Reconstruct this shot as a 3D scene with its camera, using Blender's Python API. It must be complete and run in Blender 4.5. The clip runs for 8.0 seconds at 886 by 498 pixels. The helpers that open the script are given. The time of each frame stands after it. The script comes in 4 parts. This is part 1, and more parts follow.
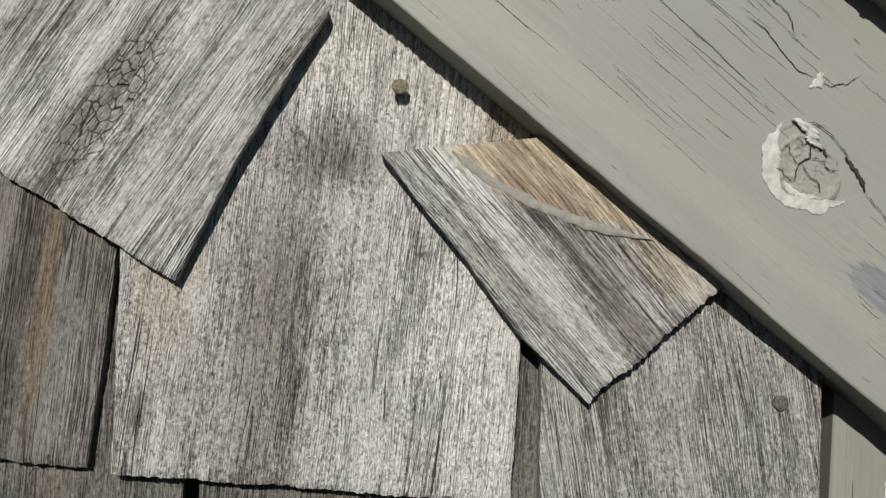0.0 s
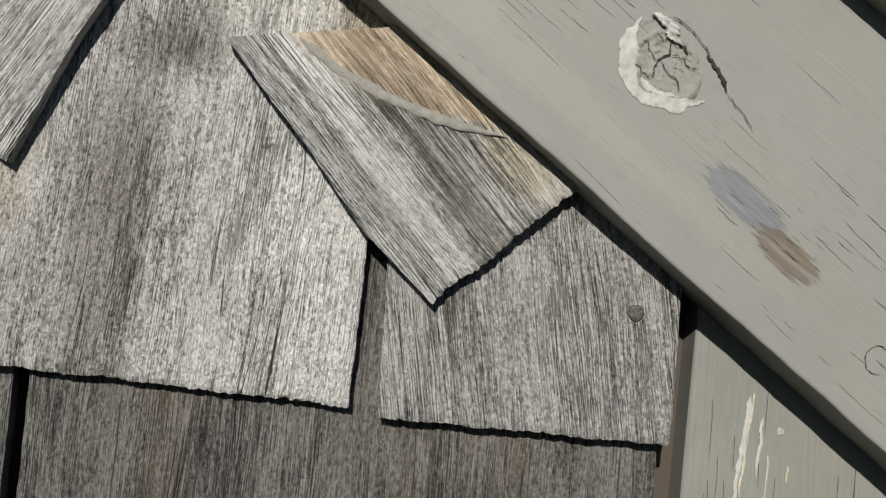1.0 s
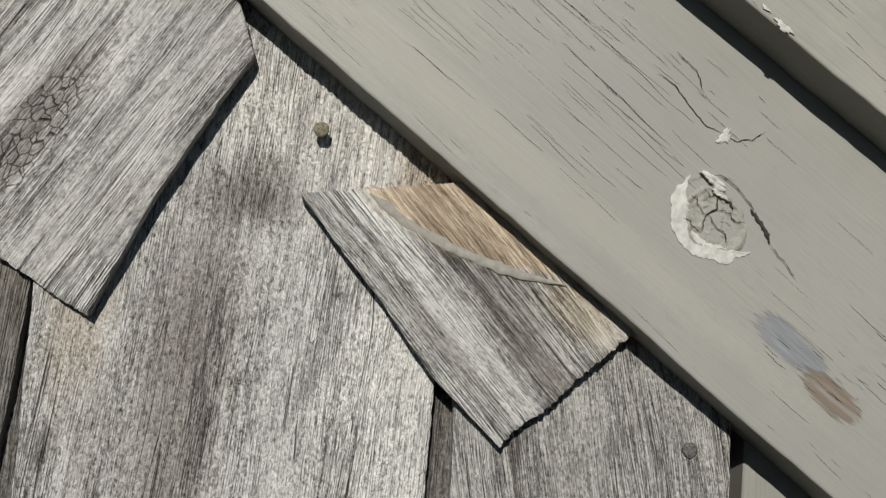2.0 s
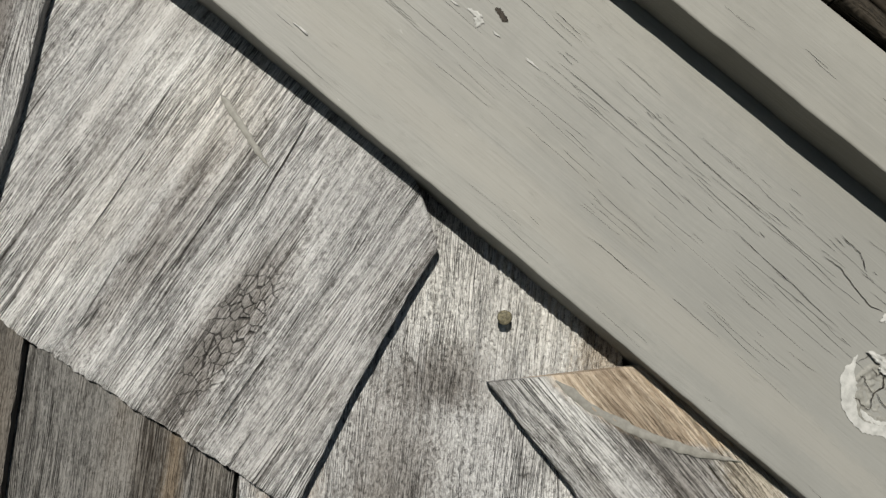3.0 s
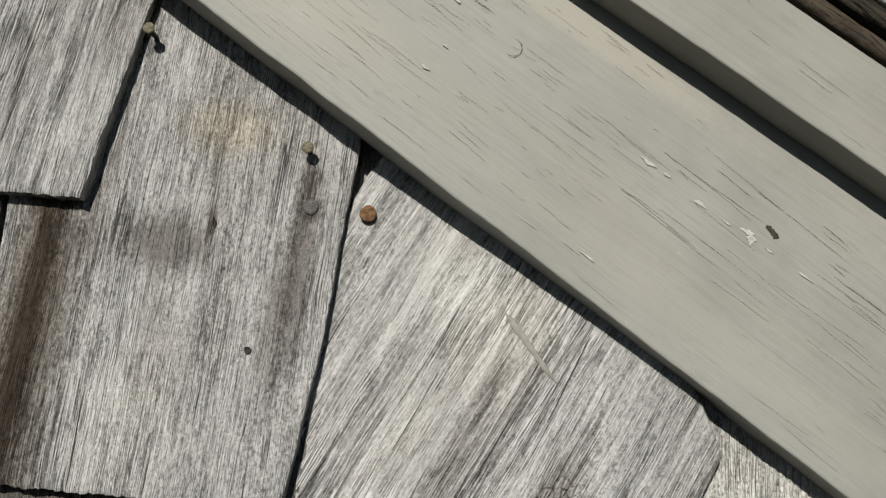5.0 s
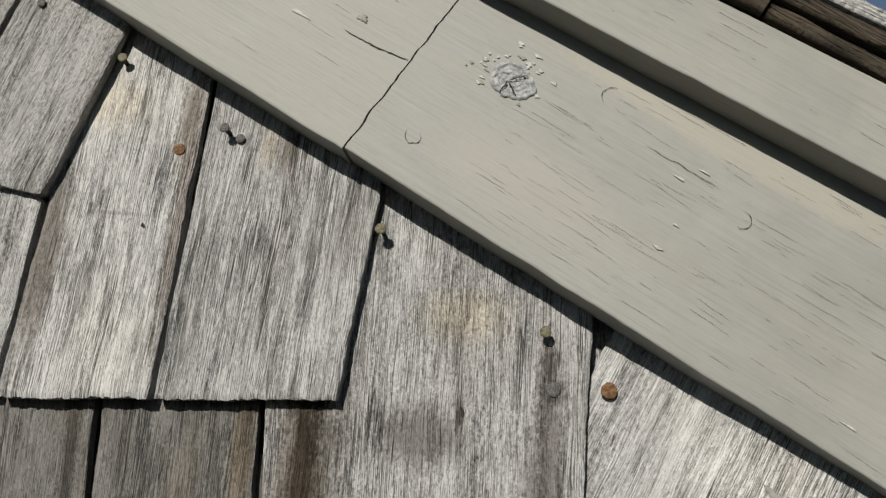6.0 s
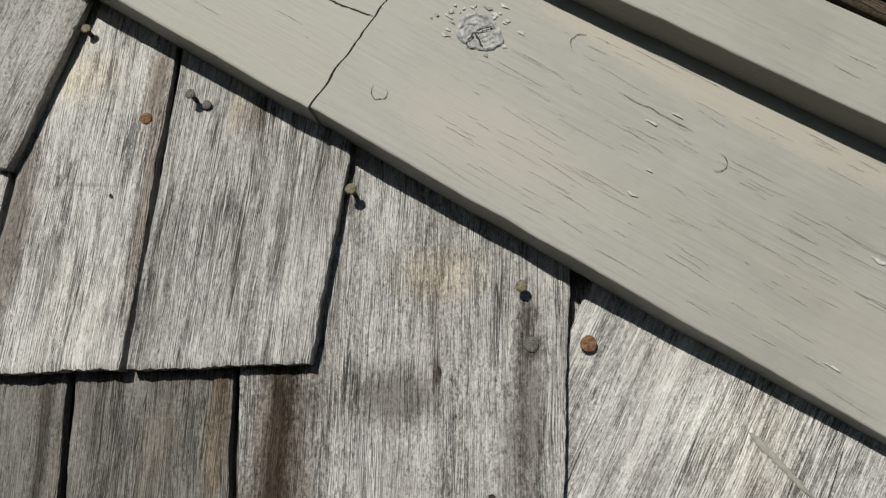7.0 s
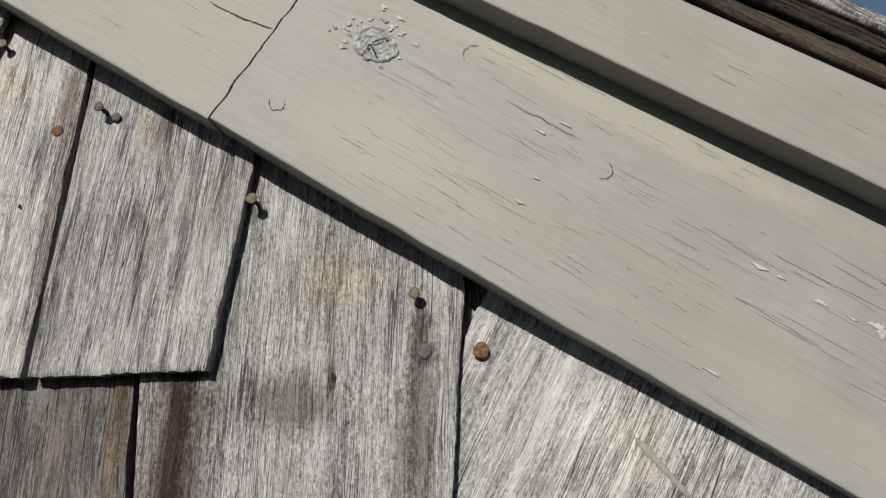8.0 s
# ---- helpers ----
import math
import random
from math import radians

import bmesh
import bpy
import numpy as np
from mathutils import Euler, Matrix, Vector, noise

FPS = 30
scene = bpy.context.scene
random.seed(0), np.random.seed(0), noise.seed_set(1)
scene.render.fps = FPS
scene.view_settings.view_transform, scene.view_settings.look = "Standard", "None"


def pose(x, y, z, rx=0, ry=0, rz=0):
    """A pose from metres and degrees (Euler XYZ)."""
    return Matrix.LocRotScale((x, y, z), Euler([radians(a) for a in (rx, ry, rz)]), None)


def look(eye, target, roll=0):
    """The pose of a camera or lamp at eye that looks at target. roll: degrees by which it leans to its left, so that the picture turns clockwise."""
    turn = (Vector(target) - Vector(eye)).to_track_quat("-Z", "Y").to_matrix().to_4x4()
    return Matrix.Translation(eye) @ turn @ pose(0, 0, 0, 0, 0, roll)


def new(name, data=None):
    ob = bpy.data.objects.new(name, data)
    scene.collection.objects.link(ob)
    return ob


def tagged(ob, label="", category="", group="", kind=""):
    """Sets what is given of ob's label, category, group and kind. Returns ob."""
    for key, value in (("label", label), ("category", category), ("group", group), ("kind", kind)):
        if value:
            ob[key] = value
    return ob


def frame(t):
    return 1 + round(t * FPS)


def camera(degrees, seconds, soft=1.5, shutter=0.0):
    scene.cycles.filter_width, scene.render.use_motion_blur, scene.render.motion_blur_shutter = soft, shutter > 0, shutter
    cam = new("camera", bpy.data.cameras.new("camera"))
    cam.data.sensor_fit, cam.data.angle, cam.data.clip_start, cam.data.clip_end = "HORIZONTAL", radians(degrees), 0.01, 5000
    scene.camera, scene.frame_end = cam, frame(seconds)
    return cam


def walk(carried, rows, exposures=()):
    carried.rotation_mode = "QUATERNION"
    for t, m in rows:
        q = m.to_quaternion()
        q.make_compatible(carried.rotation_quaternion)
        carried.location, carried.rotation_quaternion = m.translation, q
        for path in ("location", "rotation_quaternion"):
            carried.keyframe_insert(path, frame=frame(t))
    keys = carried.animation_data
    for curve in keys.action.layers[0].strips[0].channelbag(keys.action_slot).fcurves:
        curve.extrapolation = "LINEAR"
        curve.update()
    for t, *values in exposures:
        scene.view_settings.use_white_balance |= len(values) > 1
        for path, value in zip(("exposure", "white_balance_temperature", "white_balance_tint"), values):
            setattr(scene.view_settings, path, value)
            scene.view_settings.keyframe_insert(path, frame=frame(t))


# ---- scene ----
cam = camera(55.0, 8.0, soft=1.35)
PATH = [
    (0, (0.004, -0.332, 1.92), (0.099, 1.663, 2.021), 2.6),
    (0.2, (0.009, -0.331, 1.914), (0.062, 1.665, 2.023), 2.96),
    (0.3, (0.011, -0.33, 1.91), (0.052, 1.665, 2.009), 3.14),
    (0.5, (0.016, -0.329, 1.904), (0.078, 1.667, 2.017), 3.5),
    (0.7, (0.037, -0.326, 1.897), (0.112, 1.67, 2.014), 3.9),
    (0.8, (0.047, -0.324, 1.893), (0.136, 1.672, 1.994), 4.1),
    (1, (0.068, -0.321, 1.886), (0.141, 1.675, 1.981), 4.5),
    (1.2, (0.07, -0.325, 1.895), (0.149, 1.671, 1.991), 4.6),
    (2.3, (-0.002, -0.34, 1.927), (0.181, 1.633, 2.199), 3.3),
    (2.5, (-0.018, -0.343, 1.943), (0.169, 1.631, 2.208), 3.0),
    (3, (-0.059, -0.354, 1.991), (0.127, 1.628, 2.185), 2.5),
    (3.5, (-0.1, -0.359, 2.006), (0.062, 1.621, 2.243), 2.8),
    (4, (-0.136, -0.358, 2.018), (-0.055, 1.624, 2.274), 1.9),
    (4.5, (-0.149, -0.368, 2.025), (-0.104, 1.607, 2.333), 1.6),
    (4.7, (-0.148, -0.371, 2.031), (-0.099, 1.604, 2.345), 1.5),
    (5.8, (-0.214, -0.405, 2.107), (-0.33, 1.547, 2.53), -2.7),
    (6, (-0.229, -0.405, 2.108), (-0.369, 1.537, 2.566), -3.2),
    (6.5, (-0.237, -0.401, 2.097), (-0.408, 1.525, 2.605), -4.7),
    (7, (-0.214, -0.391, 2.09), (-0.376, 1.55, 2.544), -5.2),
    (7.5, (-0.193, -0.39, 2.087), (-0.357, 1.544, 2.57), -5.5),
    (8, (-0.162, -0.389, 2.079), (-0.336, 1.54, 2.578), -5.3),
]
walk(cam, [(t, look(eye, target, roll)) for t, eye, target, roll in PATH], [(0.0, 0.03), (8.0, 0.03)])

# world and sun: clear day, sun in front of the wall, high to its left
SUN_TO = Vector((-0.20, -1.0, 0.51)).normalized()
world = bpy.data.worlds.new("world")
scene.world = world
world.use_nodes = True
wn = world.node_tree.nodes
sky = wn.new("ShaderNodeTexSky")
sky.sky_type, sky.sun_disc = "NISHITA", False
sky.dust_density, sky.air_density = 0.2, 1.0
sky.sun_elevation = math.asin(SUN_TO.z)
sky.sun_rotation = math.atan2(SUN_TO.x, SUN_TO.y)
wn["Background"].inputs["Strength"].default_value = 0.05
world.node_tree.links.new(sky.outputs["Color"], wn["Background"].inputs["Color"])
sun = new("sun", bpy.data.lights.new("sun", "SUN"))
sun.data.energy, sun.data.angle, sun.data.color = 5.0, radians(0.55), (1.0, 0.96, 0.878)
sun.matrix_world = look(SUN_TO * 6 + Vector((0, 0, 2)), (0, 0, 2))

# ---------------------------------------------------------------- materials


class Nodes:
    """A small writer of node trees."""

    def __init__(self, name):
        self.mat = bpy.data.materials.new(name)
        self.mat.use_nodes = True
        self.t = self.mat.node_tree
        self.bsdf = self.t.nodes["Principled BSDF"]

    def put(self, socket, value):
        if isinstance(value, bpy.types.NodeSocket):
            self.t.links.new(value, socket)
        else:
            socket.default_value = value

    def math(self, op, a, b=0.0, c=0.0, clamp=False):
        n = self.t.nodes.new("ShaderNodeMath")
        n.operation, n.use_clamp = op, clamp
        for s, v in zip(n.inputs, (a, b, c)):
            self.put(s, v)
        return n.outputs[0]

    def vec(self, op, a, b=(0, 0, 0)):
        n = self.t.nodes.new("ShaderNodeVectorMath")
        n.operation = op
        self.put(n.inputs[0], a)
        self.put(n.inputs[1], b)
        return n.outputs["Value"] if op == "LENGTH" else n.outputs["Vector"]

    def noise(self, v, scale, detail=3.0, rough=0.55, distort=0.0):
        n = self.t.nodes.new("ShaderNodeTexNoise")
        self.put(n.inputs["Vector"], v)
        for k, x in (("Scale", scale), ("Detail", detail), ("Roughness", rough), ("Distortion", distort)):
            n.inputs[k].default_value = x
        return n.outputs["Fac"]

    def voronoi(self, v, scale, feature="DISTANCE_TO_EDGE"):
        n = self.t.nodes.new("ShaderNodeTexVoronoi")
        n.feature = feature
        self.put(n.inputs["Vector"], v)
        n.inputs["Scale"].default_value = scale
        return n.outputs["Distance"]

    def span(self, x, lo, hi, a=0.0, b=1.0):
        n = self.t.nodes.new("ShaderNodeMapRange")
        n.interpolation_type = "SMOOTHSTEP"
        for s, v in zip(n.inputs, (x, lo, hi, a, b)):
            self.put(s, v)
        return n.outputs[0]

    def mix(self, f, a, b, how="MIX"):
        n = self.t.nodes.new("ShaderNodeMix")
        n.data_type, n.blend_type = "RGBA", how
        self.put(n.inputs["Factor"], f)
        for k, v in ((6, a), (7, b)):
            self.put(n.inputs[k], (*v, 1) if isinstance(v, tuple) else v)
        return n.outputs[2]

    def grain(self):
        n = self.t.nodes.new("ShaderNodeUVMap")
        n.uv_map = "grain"
        return n.outputs[0]

    def chance(self):
        return self.t.nodes.new("ShaderNodeObjectInfo").outputs["Random"]

    def spread(self, uv, k=37.0):
        """The grain vector, moved by chance from piece to piece."""
        n = self.t.nodes.new("ShaderNodeCombineXYZ")
        r = self.math("MULTIPLY", self.chance(), k)
        self.put(n.inputs[0], r)
        self.put(n.inputs[1], self.math("MULTIPLY", r, 1.7))
        self.put(n.inputs[2], r)
        return self.vec("ADD", uv, n.outputs[0])

    def spot(self, uv, c, r, soft=0.5, wobble=None):
        """1 inside an ellipse of half sizes r round c, 0 outside."""
        d = self.vec("LENGTH", self.vec("MULTIPLY", self.vec("SUBTRACT", uv, (*c, 0)), (1 / r[0], 1 / r[1], 0)))
        if wobble is not None:
            d = self.math("ADD", d, wobble)
        return self.span(d, 1 - soft, 1 + soft, 1.0, 0.0)

    def bump(self, h, strength, dist, after=None):
        n = self.t.nodes.new("ShaderNodeBump")
        n.inputs["Strength"].default_value, n.inputs["Distance"].default_value = strength, dist
        self.put(n.inputs["Height"], h)
        if after is not None:
            self.put(n.inputs["Normal"], after)
        return n.outputs[0]

    def done(self, colour, rough, normal=None, metal=0.0, spec=0.3):
        b = self.bsdf.inputs
        self.put(b["Base Color"], (*colour, 1) if isinstance(colour, tuple) else colour)
        self.put(b["Roughness"], rough)
        self.put(b["Metallic"], metal)
        self.put(b["Specular IOR Level"], spec)
        if normal is not None:
            self.put(b["Normal"], normal)
        return self.mat


def weathered_wood(name, dark, pale, streak=0.5, pebble=0.5, stains=(), crackle=None, brown=0.0, fresh=None, short=1.2, bleach=0.68, pores=0.9):
    """Silvered cedar. dark, pale: furrow and ridge colours. stains: rows of centre, half sizes (both across and along
    the grain), colour, strength. crackle: centre and half sizes of a checked patch."""
    n = Nodes(name)
    uv = n.grain()
    q0 = n.spread(uv)
    # the grain wavers: it is pushed sideways by slow noise
    bend = n.math("MULTIPLY", n.math("SUBTRACT", n.noise(n.vec("MULTIPLY", q0, (26, 9, 1)), 1.0, 2), 0.5), 0.006)
    push = n.t.nodes.new("ShaderNodeCombineXYZ")
    n.put(push.inputs[0], bend)
    p = n.vec("ADD", q0, push.outputs[0])
    broad = n.noise(n.vec("MULTIPLY", p, (75, 6, 1)), 1.0, 3, 0.6, 0.3)
    lines = n.noise(n.vec("MULTIPLY", p, (560, 34 * short, 1)), 1.0, 4, 0.66, 0.3)
    fibre = n.noise(n.vec("MULTIPLY", p, (1700, 260 * short, 1)), 1.0, 3, 0.68, 0.3)
    grit = n.noise(n.vec("MULTIPLY", p, (820, 420, 1)), 1.0, 5, 0.72)
    cloud = n.noise(n.vec("MULTIPLY", p, (48, 20, 1)), 1.0, 4, 0.62)
    zone = n.span(n.noise(n.vec("MULTIPLY", p, (60, 11, 1)), 1.0, 3, 0.6), 0.36, 0.64)
    f = n.math("MULTIPLY", n.math("SUBTRACT", lines, 0.5), n.math("MULTIPLY_ADD", zone, 1.0 * streak, 0.6 * streak + 0.2))
    f = n.math("ADD", f, n.math("MULTIPLY", n.math("SUBTRACT", fibre, 0.5), 0.85))
    f = n.math("ADD", f, n.math("MULTIPLY", n.math("SUBTRACT", grit, 0.5), 1.35 * pebble + 0.5))
    f = n.math("ADD", f, n.math("MULTIPLY", n.math("SUBTRACT", broad, 0.5), 0.6))
    f = n.math("ADD", f, n.math("MULTIPLY", n.math("SUBTRACT", cloud, 0.5), 0.5))
    bead = n.voronoi(n.vec("MULTIPLY", n.vec("ADD", p, n.vec("MULTIPLY", n.vec("ADD", (0, 0, 0), grit), (0.0012, 0.0012, 0))), (900, 480, 1)), 1.0, "F1")
    f = n.math("ADD", f, n.math("MULTIPLY", n.math("SUBTRACT", 0.42, bead), 0.45 * pebble ** 3))
    f = n.math("ADD", f, bleach, clamp=True)
    col = n.mix(n.span(f, 0.08, 0.92), dark, pale)
    # long dark open lines along the grain, gathered in zones
    thin = 0.0
    for k, (su, sv, wd, lo) in enumerate(((170, 3.2, 0.016, 0.40), (360, 6, 0.028, 0.40), (760, 13, 0.045, 0.42))):
        q = n.vec("ADD", n.vec("MULTIPLY", p, (su, sv * short, 1)), (k * 7.7, k * 5.1, k * 2.0))
        a = n.noise(q, 1.0, 2, 0.5, 0.1)
        gate = n.span(n.noise(n.vec("MULTIPLY", p, (90 + 60 * k, 10 + 10 * k, 1)), 1.0, 3, 0.6), lo, lo + 0.16)
        thin = n.math("MAXIMUM", thin, n.math("MULTIPLY", n.span(n.math("ABSOLUTE", n.math("SUBTRACT", a, 0.5)), 0.0, wd, 1.0, 0.0), gate))
    thin = n.math("MULTIPLY", thin, n.math("MULTIPLY_ADD", zone, 0.75, 0.25))
    col = n.mix(n.math("MULTIPLY", thin, 0.36 + 0.5 * streak), col, tuple(0.6 * c for c in dark))
    # even furrows of the year rings, broken along their length
    cut = n.t.nodes.new("ShaderNodeSeparateXYZ")
    n.put(cut.inputs[0], p)
    phase = n.math("MULTIPLY_ADD", cut.outputs[0], 980.0, n.math("MULTIPLY", n.noise(n.vec("MULTIPLY", p, (170, 13, 1)), 1.0, 3, 0.6), 4.2))
    saw = n.math("MULTIPLY", n.math("ABSOLUTE", n.math("SUBTRACT", n.math("FRACT", phase), 0.5)), 2.0)
    furrow = n.math("MULTIPLY", n.span(saw, 0.04, 0.5, 1.0, 0.0), n.span(n.noise(n.vec("MULTIPLY", p, (600, 125, 1)), 1.0, 4, 0.7), 0.38, 0.60))
    furrow = n.math("MULTIPLY", furrow, n.math("MULTIPLY_ADD", zone, 0.6, 0.4))
    col = n.mix(n.math("MULTIPLY", furrow, 0.30 + 0.5 * streak), col, tuple(0.85 * c for c in dark))
    # bleached fibre tips and pores
    speck = n.noise(n.vec("MULTIPLY", p, (1500, 760, 1)), 1.0, 4, 0.7)
    col = n.mix(n.span(speck, 0.55, 0.72, 0.0, 0.55 * pebble + 0.2), col, tuple(min(1, 1.3 * c) for c in pale))
    col = n.mix(n.span(speck, 0.45, 0.30, 0.0, (0.6 * pebble + 0.2) * pores), col, dark)
    dash = n.span(n.noise(n.vec("MULTIPLY", p, (620, 45 * short, 1)), 1.0, 3, 0.6, 0.3), 0.65, 0.73, 0.0, 0.4)
    col = n.mix(dash, col, tuple(0.55 * c for c in dark))
    seam = n.noise(n.vec("MULTIPLY", p, (230, 5, 1)), 1.0, 2, 0.5, 0.4)
    check = n.span(n.math("ABSOLUTE", n.math("SUBTRACT", seam, 0.5)), 0.0, 0.014, 1.0, 0.0)
    where = n.span(n.noise(n.vec("MULTIPLY", p, (70, 16, 1)), 1.0, 2), 0.52, 0.64)
    check = n.math("MULTIPLY", check, where)
    col = n.mix(n.math("MULTIPLY", check, 0.8), col, (0.03, 0.026, 0.022))
    warm = n.span(n.noise(n.vec("MULTIPLY", p, (34, 9, 1)), 1.0, 3), 0.48, 0.75, 0.0, 0.35 + brown)
    col = n.mix(warm, col, n.mix(0.55, col, (0.19, 0.145, 0.10)))
    rag = n.math("MULTIPLY", n.math("SUBTRACT", n.math("ADD", lines, grit), 1.0), 1.3)
    if fresh:
        c, r, low, high = fresh
        raw = n.mix(n.span(n.math("ADD", n.math("MULTIPLY", lines, 0.7), n.math("MULTIPLY", fibre, 0.3)), 0.3, 0.7), low, high)
        col = n.mix(n.spot(uv, c, r, 0.03, n.math("MULTIPLY", rag, 0.03)), col, raw)
    for c, r, tint, strength in stains:
        col = n.mix(n.math("MULTIPLY", n.spot(uv, c, r, 0.6, rag), strength), col, n.mix(1.0, col, tint, "MULTIPLY"))
    height = n.math("ADD", n.math("MULTIPLY", lines, 0.9), n.math("ADD", n.math("MULTIPLY", fibre, 0.35), n.math("MULTIPLY", n.math("SUBTRACT", n.math("ADD", grit, n.math("MULTIPLY", speck, 0.5)), n.math("MULTIPLY", bead, 0.6 * pebble)), 0.7 * pebble + 0.2)))
    height = n.math("SUBTRACT", height, n.math("ADD", n.math("ADD", n.math("MULTIPLY", furrow, 0.55), n.math("MULTIPLY", n.math("ADD", dash, thin), 0.55)), n.math("MULTIPLY", check, 1.0)))
    if crackle:
        cell = n.voronoi(n.vec("MULTIPLY", n.vec("ADD", uv, n.vec("MULTIPLY", n.vec("ADD", (0, 0, 0), grit), (0.002, 0.002, 0))), (1.7, 1.0, 1)), 165)
        crack = n.math("MULTIPLY", n.span(cell, 0.008, 0.045, 1.0, 0.0), n.spot(uv, *crackle, 0.45, rag))
        col = n.mix(n.math("MULTIPLY", crack, 0.8), col, (0.025, 0.022, 0.02))
        height = n.math("SUBTRACT", height, n.math("MULTIPLY", crack, 1.2))
    return n.done(col, n.span(grit, 0.3, 0.7, 0.75, 0.95), n.bump(height, 1.0, 0.0014), spec=0.18)


def board_paint(name, base, patches=(), bare=(), busy=0.5):
    """Old flat house paint on a board. patches: places that have crazed or gone chalky; bare: places rubbed to the wood."""
    n = Nodes(name)
    uv = n.grain()
    p = n.spread(uv)
    cloud = n.noise(p, 16.0, 4, 0.6)
    fine = n.noise(p, 420.0, 4, 0.6)
    brush = n.noise(n.vec("MULTIPLY", p, (22, 330, 1)), 1.0, 4, 0.6, 0.3)
    col = n.mix(n.span(cloud, 0.3, 0.7), tuple(0.9 * c for c in base), tuple(1.07 * c for c in base))
    col = n.mix(n.span(brush, 0.35, 0.75, 0.0, 0.22), col, tuple(1.22 * c for c in base))
    warm = n.span(n.noise(n.vec("MULTIPLY", p, (7, 26, 1)), 1.0, 3), 0.5, 0.75, 0, 0.16)
    col = n.mix(warm, col, (base[0] * 1.14, base[1] * 1.05, base[2] * 0.86))
    # hairline cracks that follow the grain, in patches
    wander = n.noise(n.vec("MULTIPLY", p, (30, 60, 1)), 1.0, 2)
    where = n.math("MULTIPLY", n.span(cloud, 0.58 - 0.16 * busy, 0.68 - 0.1 * busy), n.span(wander, 0.4, 0.55))
    crack = 0.0
    for k, (su, sv, w) in enumerate(((26, 150, 0.008), (55, 330, 0.011))):
        q = n.vec("ADD", n.vec("MULTIPLY", p, (su, sv, 1)), (k * 9.1, k * 3.3, 0))
        a = n.noise(q, 1.0, 5, 0.6, 0.25)
        line = n.span(n.math("ABSOLUTE", n.math("SUBTRACT", a, 0.5)), 0.0, w, 1.0, 0.0)
        gate = n.span(n.noise(n.vec("MULTIPLY", p, (60, 110, 1)), 1.0 + k, 2), 0.5, 0.6)
        crack = n.math("MAXIMUM", crack, n.math("MULTIPLY", line, n.math("MULTIPLY", gate, where)))
    col = n.mix(n.math("MULTIPLY", crack, 0.10), col, (0.07, 0.062, 0.052))
    lip = n.span(n.noise(n.vec("MULTIPLY", p, (160, 620, 1)), 1.0, 2), 0.7, 0.78, 0, 0.5)
    col = n.mix(n.math("MULTIPLY", lip, where), col, (0.46, 0.45, 0.42))
    vein = n.noise(n.vec("MULTIPLY", p, (30, 900, 1)), 1.0, 4, 0.65, 0.4)
    col = n.mix(n.span(vein, 0.52, 0.70, 0.0, 0.42), col, tuple(0.72 * c for c in base))
    col = n.mix(n.span(vein, 0.46, 0.30, 0.0, 0.34), col, tuple(1.2 * c for c in base))
    grime = n.noise(p, 75.0, 5, 0.7)
    col = n.mix(n.span(grime, 0.55, 0.75, 0.0, 0.28), col, tuple(0.8 * c for c in base))
    height = n.math("ADD", n.math("ADD", n.math("MULTIPLY", brush, 0.35), n.math("MULTIPLY", vein, 0.4)), n.math("ADD", n.math("MULTIPLY", fine, 0.06), n.math("MULTIPLY", cloud, 0.2)))
    height = n.math("SUBTRACT", height, n.math("MULTIPLY", crack, 0.15))
    rag = n.math("MULTIPLY", n.math("SUBTRACT", n.math("ADD", fine, brush), 1.0), 0.7)
    for c, r, tint, strength in patches:
        col = n.mix(n.math("MULTIPLY", n.spot(uv, c, r, 0.35, rag), strength), col, tint)
    for c, r, tint in bare:
        streaks = n.math("MULTIPLY", n.math("SUBTRACT", n.noise(n.vec("MULTIPLY", p, (45, 1100, 1)), 1.0, 4, 0.7), 0.5), 1.3)
        m = n.spot(uv, c, r, 0.10, streaks)
        wood = n.noise(n.vec("MULTIPLY", p, (45, 700, 1)), 1.0, 4, 0.6)
        col = n.mix(n.math("MULTIPLY", m, n.span(brush, 0.32, 0.5, 0.35, 1.0)), col, n.mix(wood, tuple(0.45 * c for c in tint), tuple(1.5 * c for c in tint)))
        height = n.math("SUBTRACT", height, n.math("MULTIPLY", m, 0.5))
    return n.done(col, n.span(cloud, 0.3, 0.7, 0.5, 0.64), n.bump(height, 0.55, 0.0008), spec=0.22)


def plain(name, a, b, scale, rough=0.8, metal=0.0, relief=0.3, dist=0.0004):
    """Two tones broken up by noise over the object's own space."""
    n = Nodes(name)
    tc = n.t.nodes.new("ShaderNodeTexCoord").outputs["Object"]
    x = n.noise(tc, scale, 5, 0.65)
    return n.done(n.mix(n.span(x, 0.3, 0.7), a, b), rough, n.bump(x, relief, dist), metal)


def grain_uv(x, z, g):
    """Across and along the grain of a piece whose grain leans g degrees to the right of upright."""
    s, c = math.sin(radians(g)), math.cos(radians(g))
    return x * c - (z - 2) * s, x * s + (z - 2) * c


G_W, G_D = 31.0, -42.5
SILVER = ((0.062, 0.058, 0.054), (0.525, 0.517, 0.502))
BRIGHT = ((0.072, 0.068, 0.063), (0.60, 0.592, 0.575))
MID = ((0.050, 0.047, 0.043), (0.45, 0.441, 0.423))
ASH = ((0.026, 0.024, 0.021), (0.225, 0.217, 0.202))
DARK, BROWN, PALE, RUSTY = (0.42, 0.39, 0.36), (0.62, 0.48, 0.32), (1.32, 1.32, 1.30), (0.75, 0.62, 0.5)


def st(x, z, g, ru, rv, tint, strength):
    return grain_uv(x, z, g), (ru, rv), tint, strength


